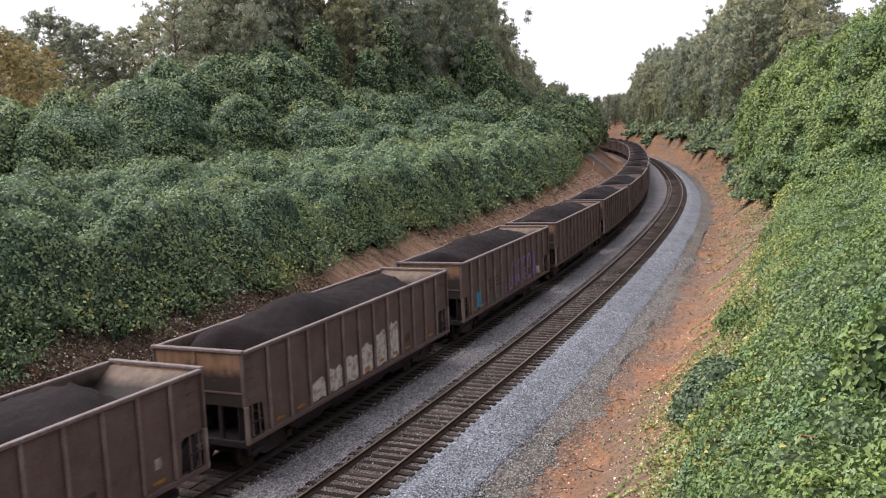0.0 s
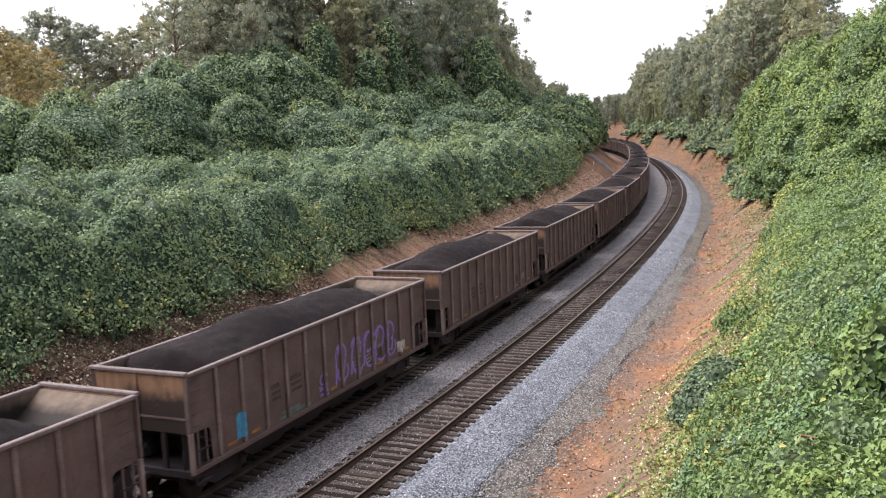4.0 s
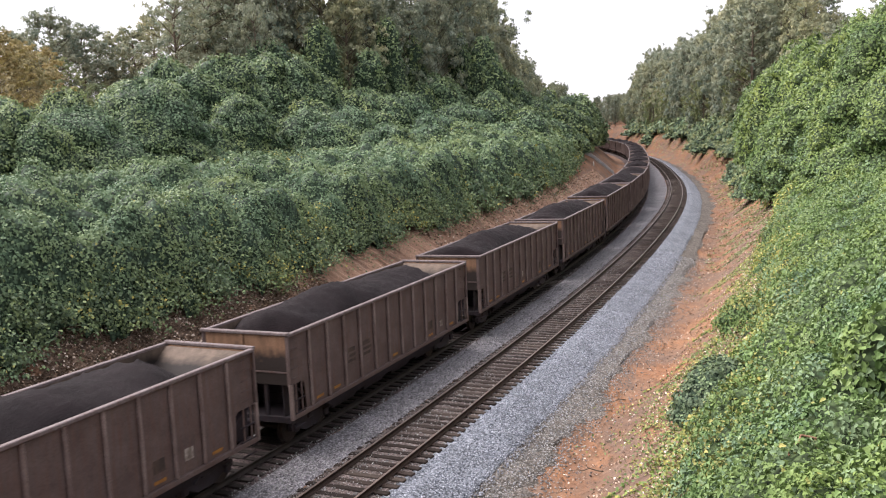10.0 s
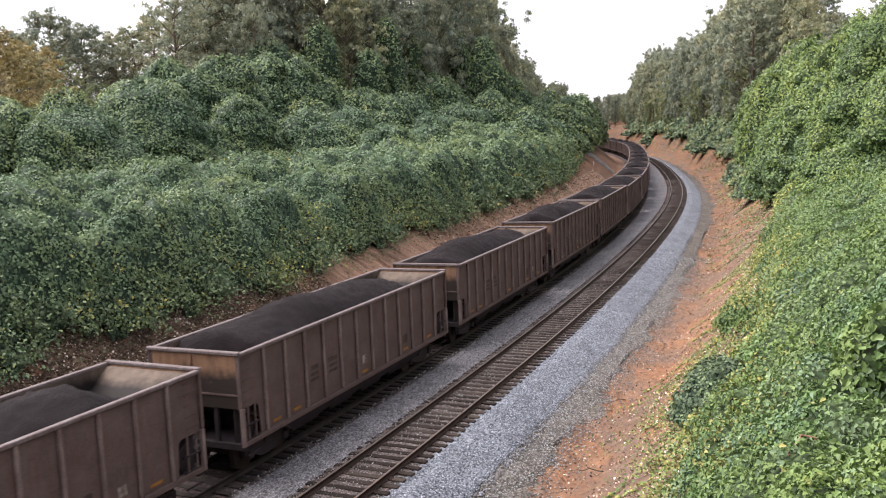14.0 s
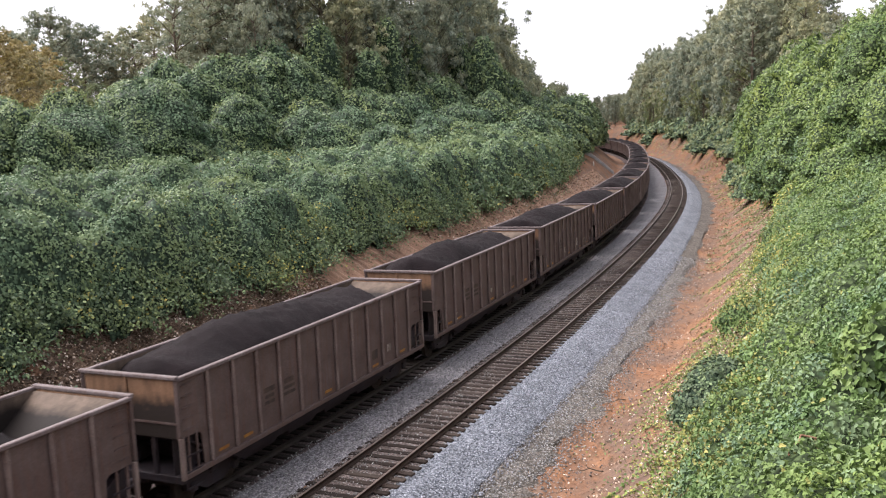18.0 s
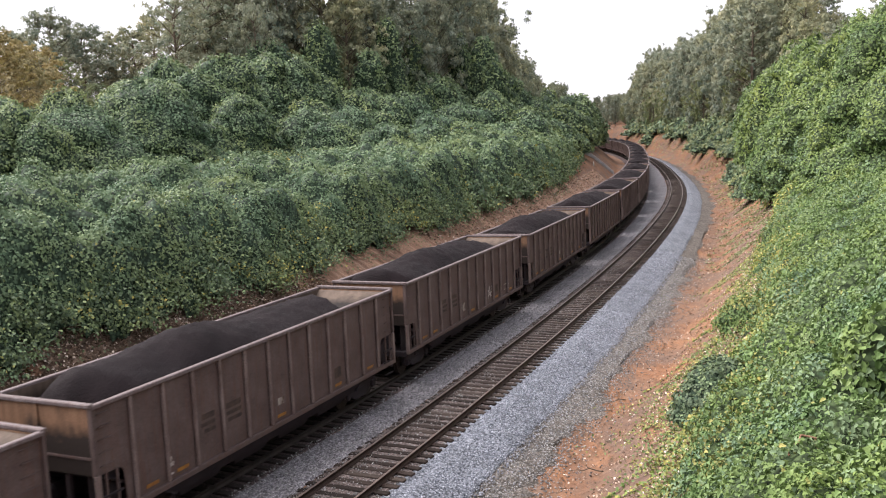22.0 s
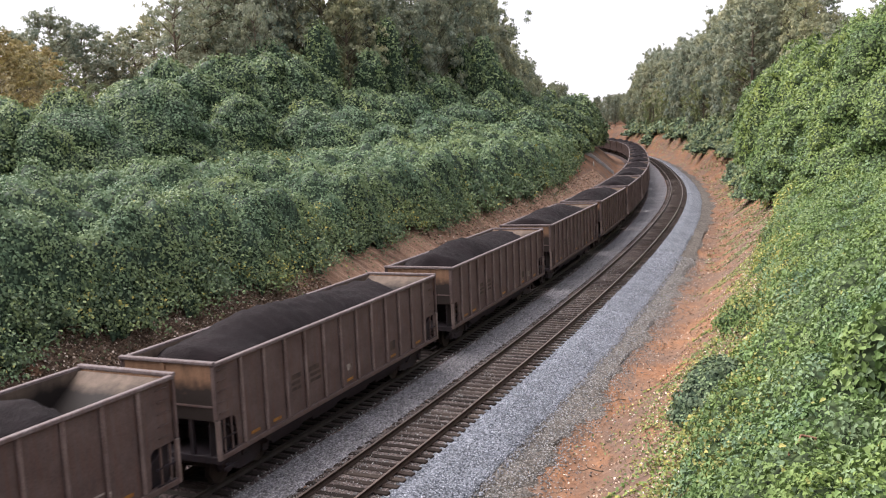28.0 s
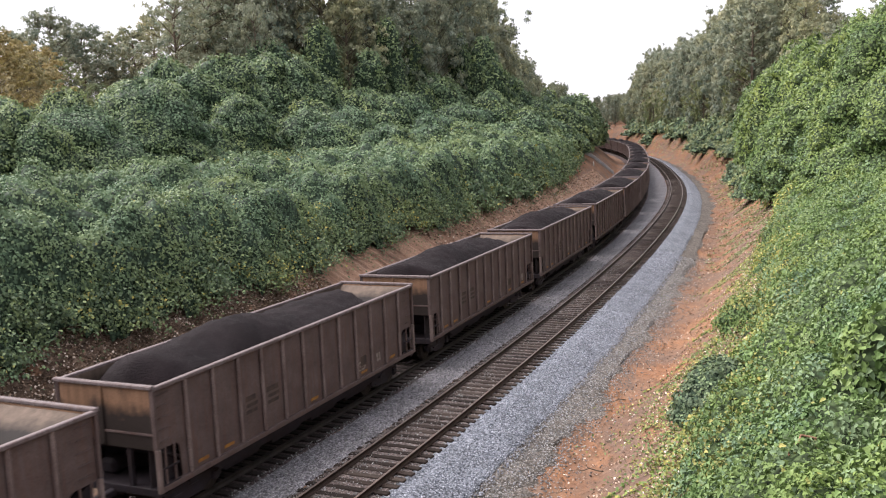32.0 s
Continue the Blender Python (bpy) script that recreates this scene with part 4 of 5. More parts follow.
def dome(name, s, lat, rad, high, mats, under_mat, label, seed, cover=0.75, floor=0.11, share=0.0026, lump=2.0, full=False):
    """A shrub or small tree wholly draped in vine: a lobed hood that hangs over its own foot."""
    r = np.random.RandomState(seed)
    c = place(s, lat, float(ground_z(s, lat)) - 0.3)
    top = new(name)
    top.location = c
    line = place(s, 0) - place(s, lat)
    line = line / np.linalg.norm(line)
    seam = math.atan2(-line[1], -line[0])   # the seam faces away from the railway
    ax, ay = rad, rad * r.uniform(0.85, 1.15)
    lean = r.uniform(-0.16, 0.16, 2) * high * 0.5
    step = max(0.22, 0.0042 * float(reach(c)))
    n, m = int(np.clip(6.283 * rad / step, 24, 90)), int(np.clip((high + rad) / step, 12, 60))
    a, k = np.meshgrid(np.linspace(0, 2 * math.pi, n), np.linspace(0, 1, m), indexing="ij")
    up = np.sin(k * math.pi / 2)
    q = np.cos(k * math.pi / 2) ** r.uniform(0.62, 1.0)
    q = q * (0.90 + 0.12 * np.sin(np.clip(up * 1.25, 0, 1) * math.pi)) * (1 + 0.16 * np.sin(2 * a + seed) + 0.10 * np.sin(3 * a + 2.3 * seed))
    w, h = a * rad, up * high
    swell = lump * (0.62 * bumps(0.85 * w + 0.4 * h, h * 1.5, lump, seed) + 0.30 * bumps(w, h * 1.4 + 3, lump * 0.42, seed + 3)) * np.clip(1.15 - 0.5 * up, 0, 1)
    fade = np.minimum(1, np.minimum(a, 2 * math.pi - a) / 0.5)
    ql = q * 0.80 + swell * fade / rad * np.clip(2.2 * q, 0, 1)
    zz = up * (1 + 0.05 * np.sin(2 * a + 1.7 * seed)) * high + swell * fade * (0.5 * (1 - q) * up - 0.42 * q * np.clip(up * 2, 0, 1) * np.clip((0.95 - up) * 4, 0, 1))   # lobes droop over what is below them
    v = np.stack([ql * ax * np.cos(a + seam) + lean[0] * up, ql * ay * np.sin(a + seam) + lean[1] * up, zz], -1).reshape(-1, 3)
    f = grid_faces(n, m)
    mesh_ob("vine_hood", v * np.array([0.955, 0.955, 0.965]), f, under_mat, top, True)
    size = float(leaf_size(float(reach(c)), floor, share))
    g = v[f]
    nrm = np.cross(g[:, 2] - g[:, 0], g[:, 3] - g[:, 1])
    area = np.linalg.norm(nrm, axis=1) / 2
    nrm /= 2 * area[:, None] + 1e-9
    nrm *= np.sign((nrm * (g.mean(1) * np.array([1, 1, 0.6]))).sum(1))[:, None]
    facing = (nrm * (0.6 * line + np.array([0, -0.45, 0.45]))).sum(1) > -0.15
    i = np.repeat(np.arange(len(f)), r.poisson(np.where(facing, cover, 0.05) * area / (0.40 * size ** 2)))
    x, y = r.rand(len(i), 1), r.rand(len(i), 1)
    p = g[i, 0] + x * (g[i, 1] - g[i, 0]) + y * (g[i, 3] - g[i, 0]) + nrm[i] * r.uniform(-0.2, 1.0, (len(i), 1)) * size
    nn = 0.9 * nrm[i] + np.array([0, 0, 0.25])
    keep, wp = np.ones(len(p), bool), p + c
    near = SPOTS[np.hypot(SPOTS[:, 0] - c[0], SPOTS[:, 1] - c[1]) < 9] if len(SPOTS) else ()
    for hx, hy, hz, hr, hh in near:
        if abs(hx - c[0]) + abs(hy - c[1]) > 0.01:
            keep &= (((wp[:, 0] - hx) / hr) ** 2 + ((wp[:, 1] - hy) / hr) ** 2 + ((wp[:, 2] - hz) / hh) ** 2) > 0.42
    p, nn = p[keep], nn[keep]
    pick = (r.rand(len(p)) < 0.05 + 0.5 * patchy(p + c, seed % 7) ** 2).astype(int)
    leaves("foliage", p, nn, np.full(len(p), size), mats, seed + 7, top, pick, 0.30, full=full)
    return tagged(top, label, "vine-covered shrub", "vine-draped shrubs")


HEAPS, SPOTS = [], np.zeros((0, 5))


def heap_up(*what, **more):
    HEAPS.append((what, more))


DARK_VINE, PALE_VINE = [M_VINE, M_VINE_DARKENED], [M_VINE_SUN, M_VINE]
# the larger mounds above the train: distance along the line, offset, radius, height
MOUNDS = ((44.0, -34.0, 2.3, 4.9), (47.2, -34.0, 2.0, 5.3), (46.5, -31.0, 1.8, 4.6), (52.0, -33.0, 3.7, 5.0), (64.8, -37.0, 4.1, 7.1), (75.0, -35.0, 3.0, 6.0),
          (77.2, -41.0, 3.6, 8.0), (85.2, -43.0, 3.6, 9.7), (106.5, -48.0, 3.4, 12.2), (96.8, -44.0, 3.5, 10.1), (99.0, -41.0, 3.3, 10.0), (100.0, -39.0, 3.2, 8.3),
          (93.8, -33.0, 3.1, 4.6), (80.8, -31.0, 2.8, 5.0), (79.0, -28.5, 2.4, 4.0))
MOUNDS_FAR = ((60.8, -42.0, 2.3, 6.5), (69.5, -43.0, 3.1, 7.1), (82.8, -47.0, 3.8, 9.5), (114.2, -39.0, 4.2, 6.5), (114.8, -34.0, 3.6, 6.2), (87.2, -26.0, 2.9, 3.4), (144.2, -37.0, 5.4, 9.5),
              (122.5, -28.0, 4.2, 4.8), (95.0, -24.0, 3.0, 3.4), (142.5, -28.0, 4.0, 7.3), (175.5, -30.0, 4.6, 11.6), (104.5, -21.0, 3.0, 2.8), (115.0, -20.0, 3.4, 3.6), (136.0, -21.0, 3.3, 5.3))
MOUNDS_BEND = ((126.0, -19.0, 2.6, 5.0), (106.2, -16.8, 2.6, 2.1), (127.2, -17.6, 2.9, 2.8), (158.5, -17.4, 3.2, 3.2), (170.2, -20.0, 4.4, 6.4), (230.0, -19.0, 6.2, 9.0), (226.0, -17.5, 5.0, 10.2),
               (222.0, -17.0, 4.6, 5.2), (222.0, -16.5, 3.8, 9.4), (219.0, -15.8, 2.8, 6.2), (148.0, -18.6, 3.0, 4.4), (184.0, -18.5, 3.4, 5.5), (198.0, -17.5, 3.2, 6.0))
# trees at the wood's edge that the vine has climbed
COLUMNS = ((133.8, -41.0, 2.5, 17.2), (144.8, -40.0, 2.4, 16.2), (117.5, -46.0, 2.9, 15.3), (124.0, -41.0, 2.1, 12.0), (159.0, -32.0, 3.1, 16.4), (158.0, -29.0, 2.5, 12.7), (159.5, -35.0, 3.0, 17.1))
for j, (s, lat, rad, high) in enumerate(COLUMNS):
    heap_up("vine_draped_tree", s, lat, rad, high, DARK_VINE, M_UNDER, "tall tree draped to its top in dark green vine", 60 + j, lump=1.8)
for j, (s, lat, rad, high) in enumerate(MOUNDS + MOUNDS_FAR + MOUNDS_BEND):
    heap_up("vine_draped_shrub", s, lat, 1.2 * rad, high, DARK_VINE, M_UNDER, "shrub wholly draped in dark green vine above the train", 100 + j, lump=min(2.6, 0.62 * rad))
rs = np.random.RandomState(77)
# lower heaps that fill the ground between them
FILL_FROM = ((0, 60, 85, 110, 140, 182, 194, 220), (-37, -36, -31, -23, -20, -19, -17, -17))
WOOD_FROM = ((0, 60, 100, 140, 180, 220, 300, 500), (-52, -50, -48, -42, -32, -24, -20, -20))
for s in np.concatenate([np.arange(22, 130, 7.0), np.arange(130, 235, 7.5)]):
    lo, hi_lat = float(np.interp(s, *FILL_FROM)), float(np.interp(s, *WOOD_FROM)) + 3
    for share, high in ((0.0, 2.0), (0.25, 3.4), (0.55, 4.6), (0.95, 5.6)):
        u, w = s + rs.uniform(-3, 3), lo + (hi_lat - lo) * share + rs.uniform(-1.4, 1.4)
        heap_up("vine_draped_shrub", u, w, rs.uniform(2.2, 3.6), high * rs.uniform(0.75, 1.25) * (1.5 if s > 130 else 1), DARK_VINE, M_UNDER,
                "low shrub draped in dark green vine on the slope", 300 + int(s) * 4 + int(10 * share), cover=0.6)
# tops of the draped trees on the other bank, by distance along the line
RIGHT_RISE = ((13.2, (25, 45, 60, 80, 110, 150), (5.0, 7.2, 9.5, 13.5, 16.0, 15.0)),
              (17.0, (25, 45, 60, 80, 110, 150), (8.0, 11.5, 13.5, 17.0, 19.5, 18.5)),
              (23.0, (25, 45, 60, 80, 110, 150), (10.0, 12.6, 14.4, 17.4, 20.0, 19.0)),
              (30.0, (25, 45, 60, 80, 110, 150), (10.5, 13.0, 15.0, 18.2, 20.6, 20.0)))
for s in np.arange(34, 165, 4.4):
    for row, (lat, at, tops) in enumerate(RIGHT_RISE):
        u, w = s + rs.uniform(-2.2, 2.2), lat + rs.uniform(-2.0, 2.4)
        hi = float(np.interp(u, at, tops)) * (1 + 0.055 * (w - lat)) * rs.uniform(0.74, 1.08) - float(ground_z(u, w))
        if hi > 1.5 and s > (62, 52, 44, 38)[row] and (row < 3 or rs.rand() < 0.6):
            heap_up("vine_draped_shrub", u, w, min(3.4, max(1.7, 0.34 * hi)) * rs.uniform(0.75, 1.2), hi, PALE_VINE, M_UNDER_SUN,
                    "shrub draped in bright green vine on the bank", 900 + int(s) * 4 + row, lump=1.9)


for s in np.arange(96, 340, 4.0):
    for lat, odds in ((9.2, 0.3), (10.6, 0.85), (12.5, 0.95)):
        if rs.rand() < odds:
            heap_up("bank_brush", s + rs.uniform(-2, 2), lat + rs.uniform(-1.5, 1.5), rs.uniform(1.0, 2.6), rs.uniform(1.2, 3.6), [M_TREE_OLIVE, M_VINE], M_UNDER, "olive green brush on the far clay bank", 3000 + int(s) * 4 + int(lat), share=0.003)
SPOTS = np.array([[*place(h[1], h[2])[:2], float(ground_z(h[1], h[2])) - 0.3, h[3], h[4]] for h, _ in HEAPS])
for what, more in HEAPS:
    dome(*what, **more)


def stick(v, f, a, b, ra, rb, n=7):
    """A tapered limb from a to b."""
    a, b = np.array(a, float), np.array(b, float)
    d = (b - a) / np.linalg.norm(b - a)
    e = np.cross(d, (0.3, 0.9, 0.1))
    e /= np.linalg.norm(e)
    g = np.cross(d, e)
    i0 = len(v)
    for q, r in ((a, ra), (b, rb)):
        for k in range(n):
            w = 6.2832 * k / n
            v.append(q + r * (math.cos(w) * e + math.sin(w) * g))
    for k in range(n):
        f.append((i0 + k, i0 + (k + 1) % n, i0 + n + (k + 1) % n, i0 + n + k))


def tree(high, rad, mat, leaf, seed, label, base=0.28, boughs=60, sky=0.0):
    """Trunk, limbs and a ragged crown: boughs that carry sprays of leaves, denser within and loose at the rim."""
    r = np.random.RandomState(seed)
    top = new("tree")
    v, f = [], []
    stick(v, f, (0, 0, -0.5), (0.2, 0.1, high * 0.35), 0.020 * high, 0.015 * high)
    stick(v, f, (0.2, 0.1, high * 0.35), (-0.1, 0.3, high * 0.85), 0.015 * high, 0.004 * high)
    ps, ns = [], []
    for i in range(boughs):
        z = base + (0.98 - base) * (i + r.rand()) / boughs
        w = math.sin(math.pi * min(1, max(0.10, (z - base + 0.14) / (1.16 - base)))) ** 0.65
        a, q = i * 2.4 + r.uniform(-0.7, 0.7), rad * w * (0.35 + 0.65 * math.sqrt(r.rand()))
        c = np.array([q * math.cos(a), q * math.sin(a), z * high + 0.05 * q])
        stick(v, f, (0, 0.2, high * max(0.1, z - 0.04) - 0.30 * q), c, 0.0042 * high, 0.0012 * high, 5)
        big = rad * r.uniform(0.13, 0.27)
        for j in range(7):
            e = c + r.randn(3) * np.array([1, 1, 0.6]) * big * 0.75
            cr = big * r.uniform(0.28, 0.55)
            k = int((1 - sky) * 5.2 * cr * cr / (0.40 * leaf ** 2))
            u = r.randn(k, 3)
            u /= np.linalg.norm(u, axis=1)[:, None]
            ps.append(e + u * (cr * np.abs(0.75 + 0.30 * r.randn(k)))[:, None] * np.array([1, 1, 0.7]))
            ns.append(u + 0.7 * (e - c) / big)
    mesh_ob("trunk", v, f, M_BARK, top, True)
    leaves("crown", np.concatenate(ps), np.concatenate(ns) + np.array([0, 0, 0.7]), np.full(sum(map(len, ps)), leaf), mat, seed + 3, top, jitter=0.45)
    return tagged(top, label, "tree")


STANDS = {
    "dark": tree(18, 5.5, M_TREE, 0.33, 301, "tall dark green broadleaf tree at the wood's edge", 0.10),
    "dark_wide": tree(20, 7.0, M_TREE, 0.36, 302, "broad dark green hardwood tree at the wood's edge", 0.08, 75),
    "olive": tree(16, 5.0, M_TREE_OLIVE, 0.33, 303, "olive green broadleaf tree above the cutting", 0.12),
    "autumn": tree(12, 4.6, M_TREE_AUTUMN, 0.26, 304, "yellow-brown tree turning colour", 0.10),
    "open": tree(20, 6.0, M_TREE, 0.33, 305, "thin-crowned tall tree with sky between its limbs", 0.3, 44, 0.35),
}
used = set()


def ground_at(x, y):
    i = np.argmin((CX - x) ** 2 + (CY - y) ** 2)
    lat = (x - CX[i]) * DY[i] - (y - CY[i]) * DX[i]
    return float(ground_z(S[i], lat))


def plant(kind, bearing, dist, top, turn, wide=1.0):
    """A tree dist metres ahead, bearing metres aside for each metre ahead, reaching to a slope of top above the eye."""
    x, y = bearing * dist, dist
    z = ground_at(x, y)
    k = (EYE_H + top * dist - z) / {"dark": 18, "dark_wide": 20, "olive": 16, "autumn": 12, "open": 20}[kind]
    m = Matrix.Translation((x, y, z)) @ Matrix.Rotation(turn, 4, "Z") @ Matrix.Diagonal((k * wide, k * wide, k, 1))
    if kind not in used:
        used.add(kind)
        STANDS[kind].matrix_basis = m
    else:
        copy_thing(STANDS[kind], m)


WOOD = [("dark_wide", -0.387, 210, 0.113), ("dark", -0.355, 220, 0.104), ("dark_wide", -0.42, 200, 0.105), ("dark", -0.31, 225, 0.095), ("dark", -0.33, 215, 0.085), ("dark_wide", -0.46, 190, 0.09), ("olive", -0.41, 150, 0.078), ("olive", -0.375, 140, 0.068),
        ("olive", -0.35, 130, 0.058), ("olive", -0.39, 125, 0.05), ("autumn", -0.462, 88, 0.085), ("autumn", -0.49, 80, 0.135), ("autumn", -0.445, 100, 0.115), ("autumn", -0.43, 105, 0.06), ("olive", -0.33, 120, 0.055), ("open", -0.285, 112, 0.145), ("open", -0.25, 118, 0.17), ("open", -0.22, 120, 0.18), ("olive", -0.27, 125, 0.085), ("dark", -0.235, 135, 0.12)]
for i, (kind, b, d, top) in enumerate(WOOD):
    plant(kind, b, d, top, i * 1.7)
# skyline of the two woods: bearing and slope above the eye
SKY_LEFT = ((-0.30, -0.26, -0.2, 0.0, 0.015, 0.048, 0.056, 0.072, 0.108, 0.15, 0.2), (0.12, 0.165, 0.18, 0.16, 0.142, 0.120, 0.082, 0.062, 0.042, 0.027, 0.026))
SKY_RIGHT = ((0.15, 0.207, 0.219, 0.237, 0.272, 0.296, 0.31, 0.328, 0.346, 0.385, 0.41, 0.484), (0.020, 0.024, 0.047, 0.062, 0.070, 0.084, 0.098, 0.110, 0.120, 0.126, 0.112, 0.096))
rw = random.Random(4)


def edge_tree(s, lat, sky, kinds, share):
    p = place(s, lat)
    b = float(p[0] / p[1])
    plant(rw.choice(kinds), b, float(p[1]), float(np.interp(b, *sky)) * share, rw.uniform(0, 6), rw.uniform(0.6, 0.85))


for s in np.arange(66, 420, 8.0):
    lat = float(np.interp(s, *WOOD_FROM))
    for row in range(3):
        u, w = s + rw.uniform(-3, 3), lat - 1 - 8 * row + rw.uniform(-2, 2)
        p = place(u, w)
        if p[0] / p[1] > -0.23:
            edge_tree(u, w, SKY_LEFT, ("dark", "dark_wide", "dark", "olive", "open"), rw.uniform(0.55, 0.85) if row == 0 else rw.uniform(0.8, 1.0))
for s in np.arange(135, 430, 8.0):
    for row in range(3):
        edge_tree(s + rw.uniform(-3, 3), 11.5 + 7 * row + rw.uniform(-1.5, 2) + 9 * (s < 160), SKY_RIGHT, ("olive", "dark", "dark_wide"), rw.uniform(0.6, 0.92) if row == 0 else rw.uniform(0.82, 1.0))


# ---------------------------------------------------------------- small things on the banks
dome("vine_bush", 28.0, 9.75, 1.0, 1.35, [M_VINE_DARKENED, M_VINE], M_UNDER, "dense dark green vine bush at the edge of the clay", 4001, lump=0.6, floor=0.09, cover=1.4)
dome("vine_bush", 39.0, 9.4, 0.85, 1.15, [M_VINE_SUN, M_YELLOW], M_UNDER_SUN, "low yellowing vine bush at the edge of the clay", 4005, floor=0.085, lump=0.5, cover=1.4)
dome("vine_bush", 20.0, 12.95, 0.7, 2.1, [M_VINE_SUN, M_VINE], M_UNDER_SUN, "bright green large-leaved vine bush on the near bank", 4003, floor=0.115, lump=0.5, full=True, cover=1.5)
dome("vine_bush", 84.0, 10.8, 3.2, 6.0, [M_VINE_SUN, M_VINE], M_UNDER_SUN, "tall bright green vine bush leaning over the clay", 4007, lump=1.6)


def dead_vine(s, lat, wide, seed):
    """A dry stem that arches out of the leaves."""
    r = random.Random(seed)
    v, f = [], []
    last = None
    for k in range(11):
        a = math.pi * k / 10
        q = (-wide * math.cos(a), 0.06 * math.sin(5 * a), 0.9 * wide * math.sin(a) + r.uniform(-0.01, 0.01))
        if last:
            stick(v, f, last, q, 0.014, 0.013, 6)
        last = q
    ob = mesh_ob("dead_vine", v, f, M_DRY, smooth=True)
    ob.matrix_basis = Matrix.Translation(Vector(place(s, lat, float(vine_right(s, lat)) - 0.02))) @ Matrix.Rotation(0.4, 4, "Z")
    return tagged(ob, "dry reddish-brown vine stem arching out of the leaves", "vine stem")


M_DRY = grain_mat("dry_stem", [(0.3, (0.16, 0.085, 0.055)), (0.7, (0.26, 0.15, 0.10))], 6, 40, 0.85)
dead_vine(17.6, 12.0, 0.24, 3)


def stake(s, lat, high, r, mat, name, label, category, lean=4):
    v, f = [], []
    stick(v, f, (0, 0, -0.2), (0, 0, high), r, r * 0.9, 8)
    f.append(tuple(range(8, 16)))
    ob = mesh_ob(name, v, f, mat)
    ob.matrix_basis = Matrix.Translation(Vector(place(s, lat, float(ground_z(s, lat))))) @ Matrix.Rotation(radians(lean), 4, "X")
    return tagged(ob, label, category)


M_WHITE = grain_mat("white_paint", [(0.3, (0.55, 0.54, 0.52)), (0.7, (0.75, 0.74, 0.72))], 3, 20, 0.6)
stake(30.0, -10.8, 0.85, 0.035, M_BARK, "wooden_stake", "weathered dark wooden stake in the leaf litter", "stake")
stake(157, -12.9, 0.75, 0.10, M_WHITE, "marker_post", "small white marker post on the clay bank", "marker", 0)


def branch(s, lat, long, seed):
    """A bare fallen branch."""
    r = random.Random(seed)
    v, f = [], []
    a = r.uniform(0, 6.28)
    p = (0, 0, 0.02)
    for k in range(5):
        q = (p[0] + long / 5 * math.cos(a), p[1] + long / 5 * math.sin(a), 0.04 + 0.10 * r.random())
        stick(v, f, p, q, 0.022 - 0.003 * k, 0.019 - 0.003 * k, 5)
        if k in (1, 3):
            stick(v, f, q, (q[0] + 0.3 * math.cos(a + 1), q[1] + 0.3 * math.sin(a + 1), q[2] + 0.18), 0.010, 0.004, 5)
        p = q
        a += r.uniform(-0.5, 0.5)
    ob = mesh_ob("fallen_branch", v, f, M_BARK)
    ob.location = place(s, lat, float(ground_z(s, lat)))
    return tagged(ob, "bare dead branch lying on the red clay", "branch", "fallen branches")


for k, (s, lat, long) in enumerate(((33.5, 5.6, 1.5), (38.6, 5.2, 1.3), (30.2, 6.3, 1.0), (46.0, 5.4, 1.2), (27.2, 5.9, 0.9), (53.5, 6.2, 1.4))):
    branch(s, lat, long, 500 + k)


def chute(s, wide):
    """A concrete drain laid down the clay bank."""
    top = new("drain_chute")
    sh = -(float(spread(s)) - 4.117)
    lats = np.linspace(-8.6, -14.5, 12) + sh
    for name, o0, o1, up in (("slab", -wide / 2, wide / 2, 0.12), ("kerb", -wide / 2 - 0.25, -wide / 2, 0.38), ("kerb", wide / 2, wide / 2 + 0.25, 0.38)):
        v = []
        for lat in lats:
            z = float(ground_z(s, lat))
            for o, h in ((o0, -0.3), (o0, up), (o1, up), (o1, -0.3)):
                v.append(place(s + o, lat, z + h))
        f = [(4 * k + a, 4 * k + (a + 1) % 4, 4 * k + 4 + (a + 1) % 4, 4 * k + 4 + a) for k in range(11) for a in range(4)] + [(0, 1, 2, 3), (47, 46, 45, 44)]
        mesh_ob(name, v, f, M_CONCRETE, top)
    return tagged(top, "pale grey concrete drain chute on the clay bank", "drain")


M_CONCRETE = grain_mat("weathered_concrete", [(0.3, (0.26, 0.25, 0.245)), (0.7, (0.38, 0.37, 0.36))], 0.8, 12, 0.9)
chute(176, 4.5)

# ---------------------------------------------------------------- litter, stones, shoots
def tone_mat(name, stops, rough=0.85):
    m, t, b = material(name, rough)
    geo = t.nodes.new("ShaderNodeNewGeometry")
    col = ramp(t, geo.outputs["Random Per Island"], stops)
    t.links.new(mixed(t, 0.7, col, ramp(t, noise_tex(t, 20, 4), [(0.3, (0.6, 0.6, 0.6)), (0.7, (1.3, 1.3, 1.3))]), "MULTIPLY"), b.inputs["Base Color"])
    return m


M_STONE = tone_mat("pale_stone", [(0, (0.121, 0.131, 0.156)), (0.5, (0.242, 0.257, 0.299)), (1, (0.412, 0.432, 0.484))])
M_STONE_OLD = tone_mat("grey_stone", [(0, (0.081, 0.081, 0.081)), (0.5, (0.172, 0.169, 0.166)), (1, (0.377, 0.372, 0.367))])
M_LITTER = tone_mat("dead_leaf", [(0, (0.06, 0.040, 0.028)), (0.45, (0.16, 0.105, 0.072)), (0.75, (0.30, 0.215, 0.155)), (1, (0.58, 0.50, 0.43))])


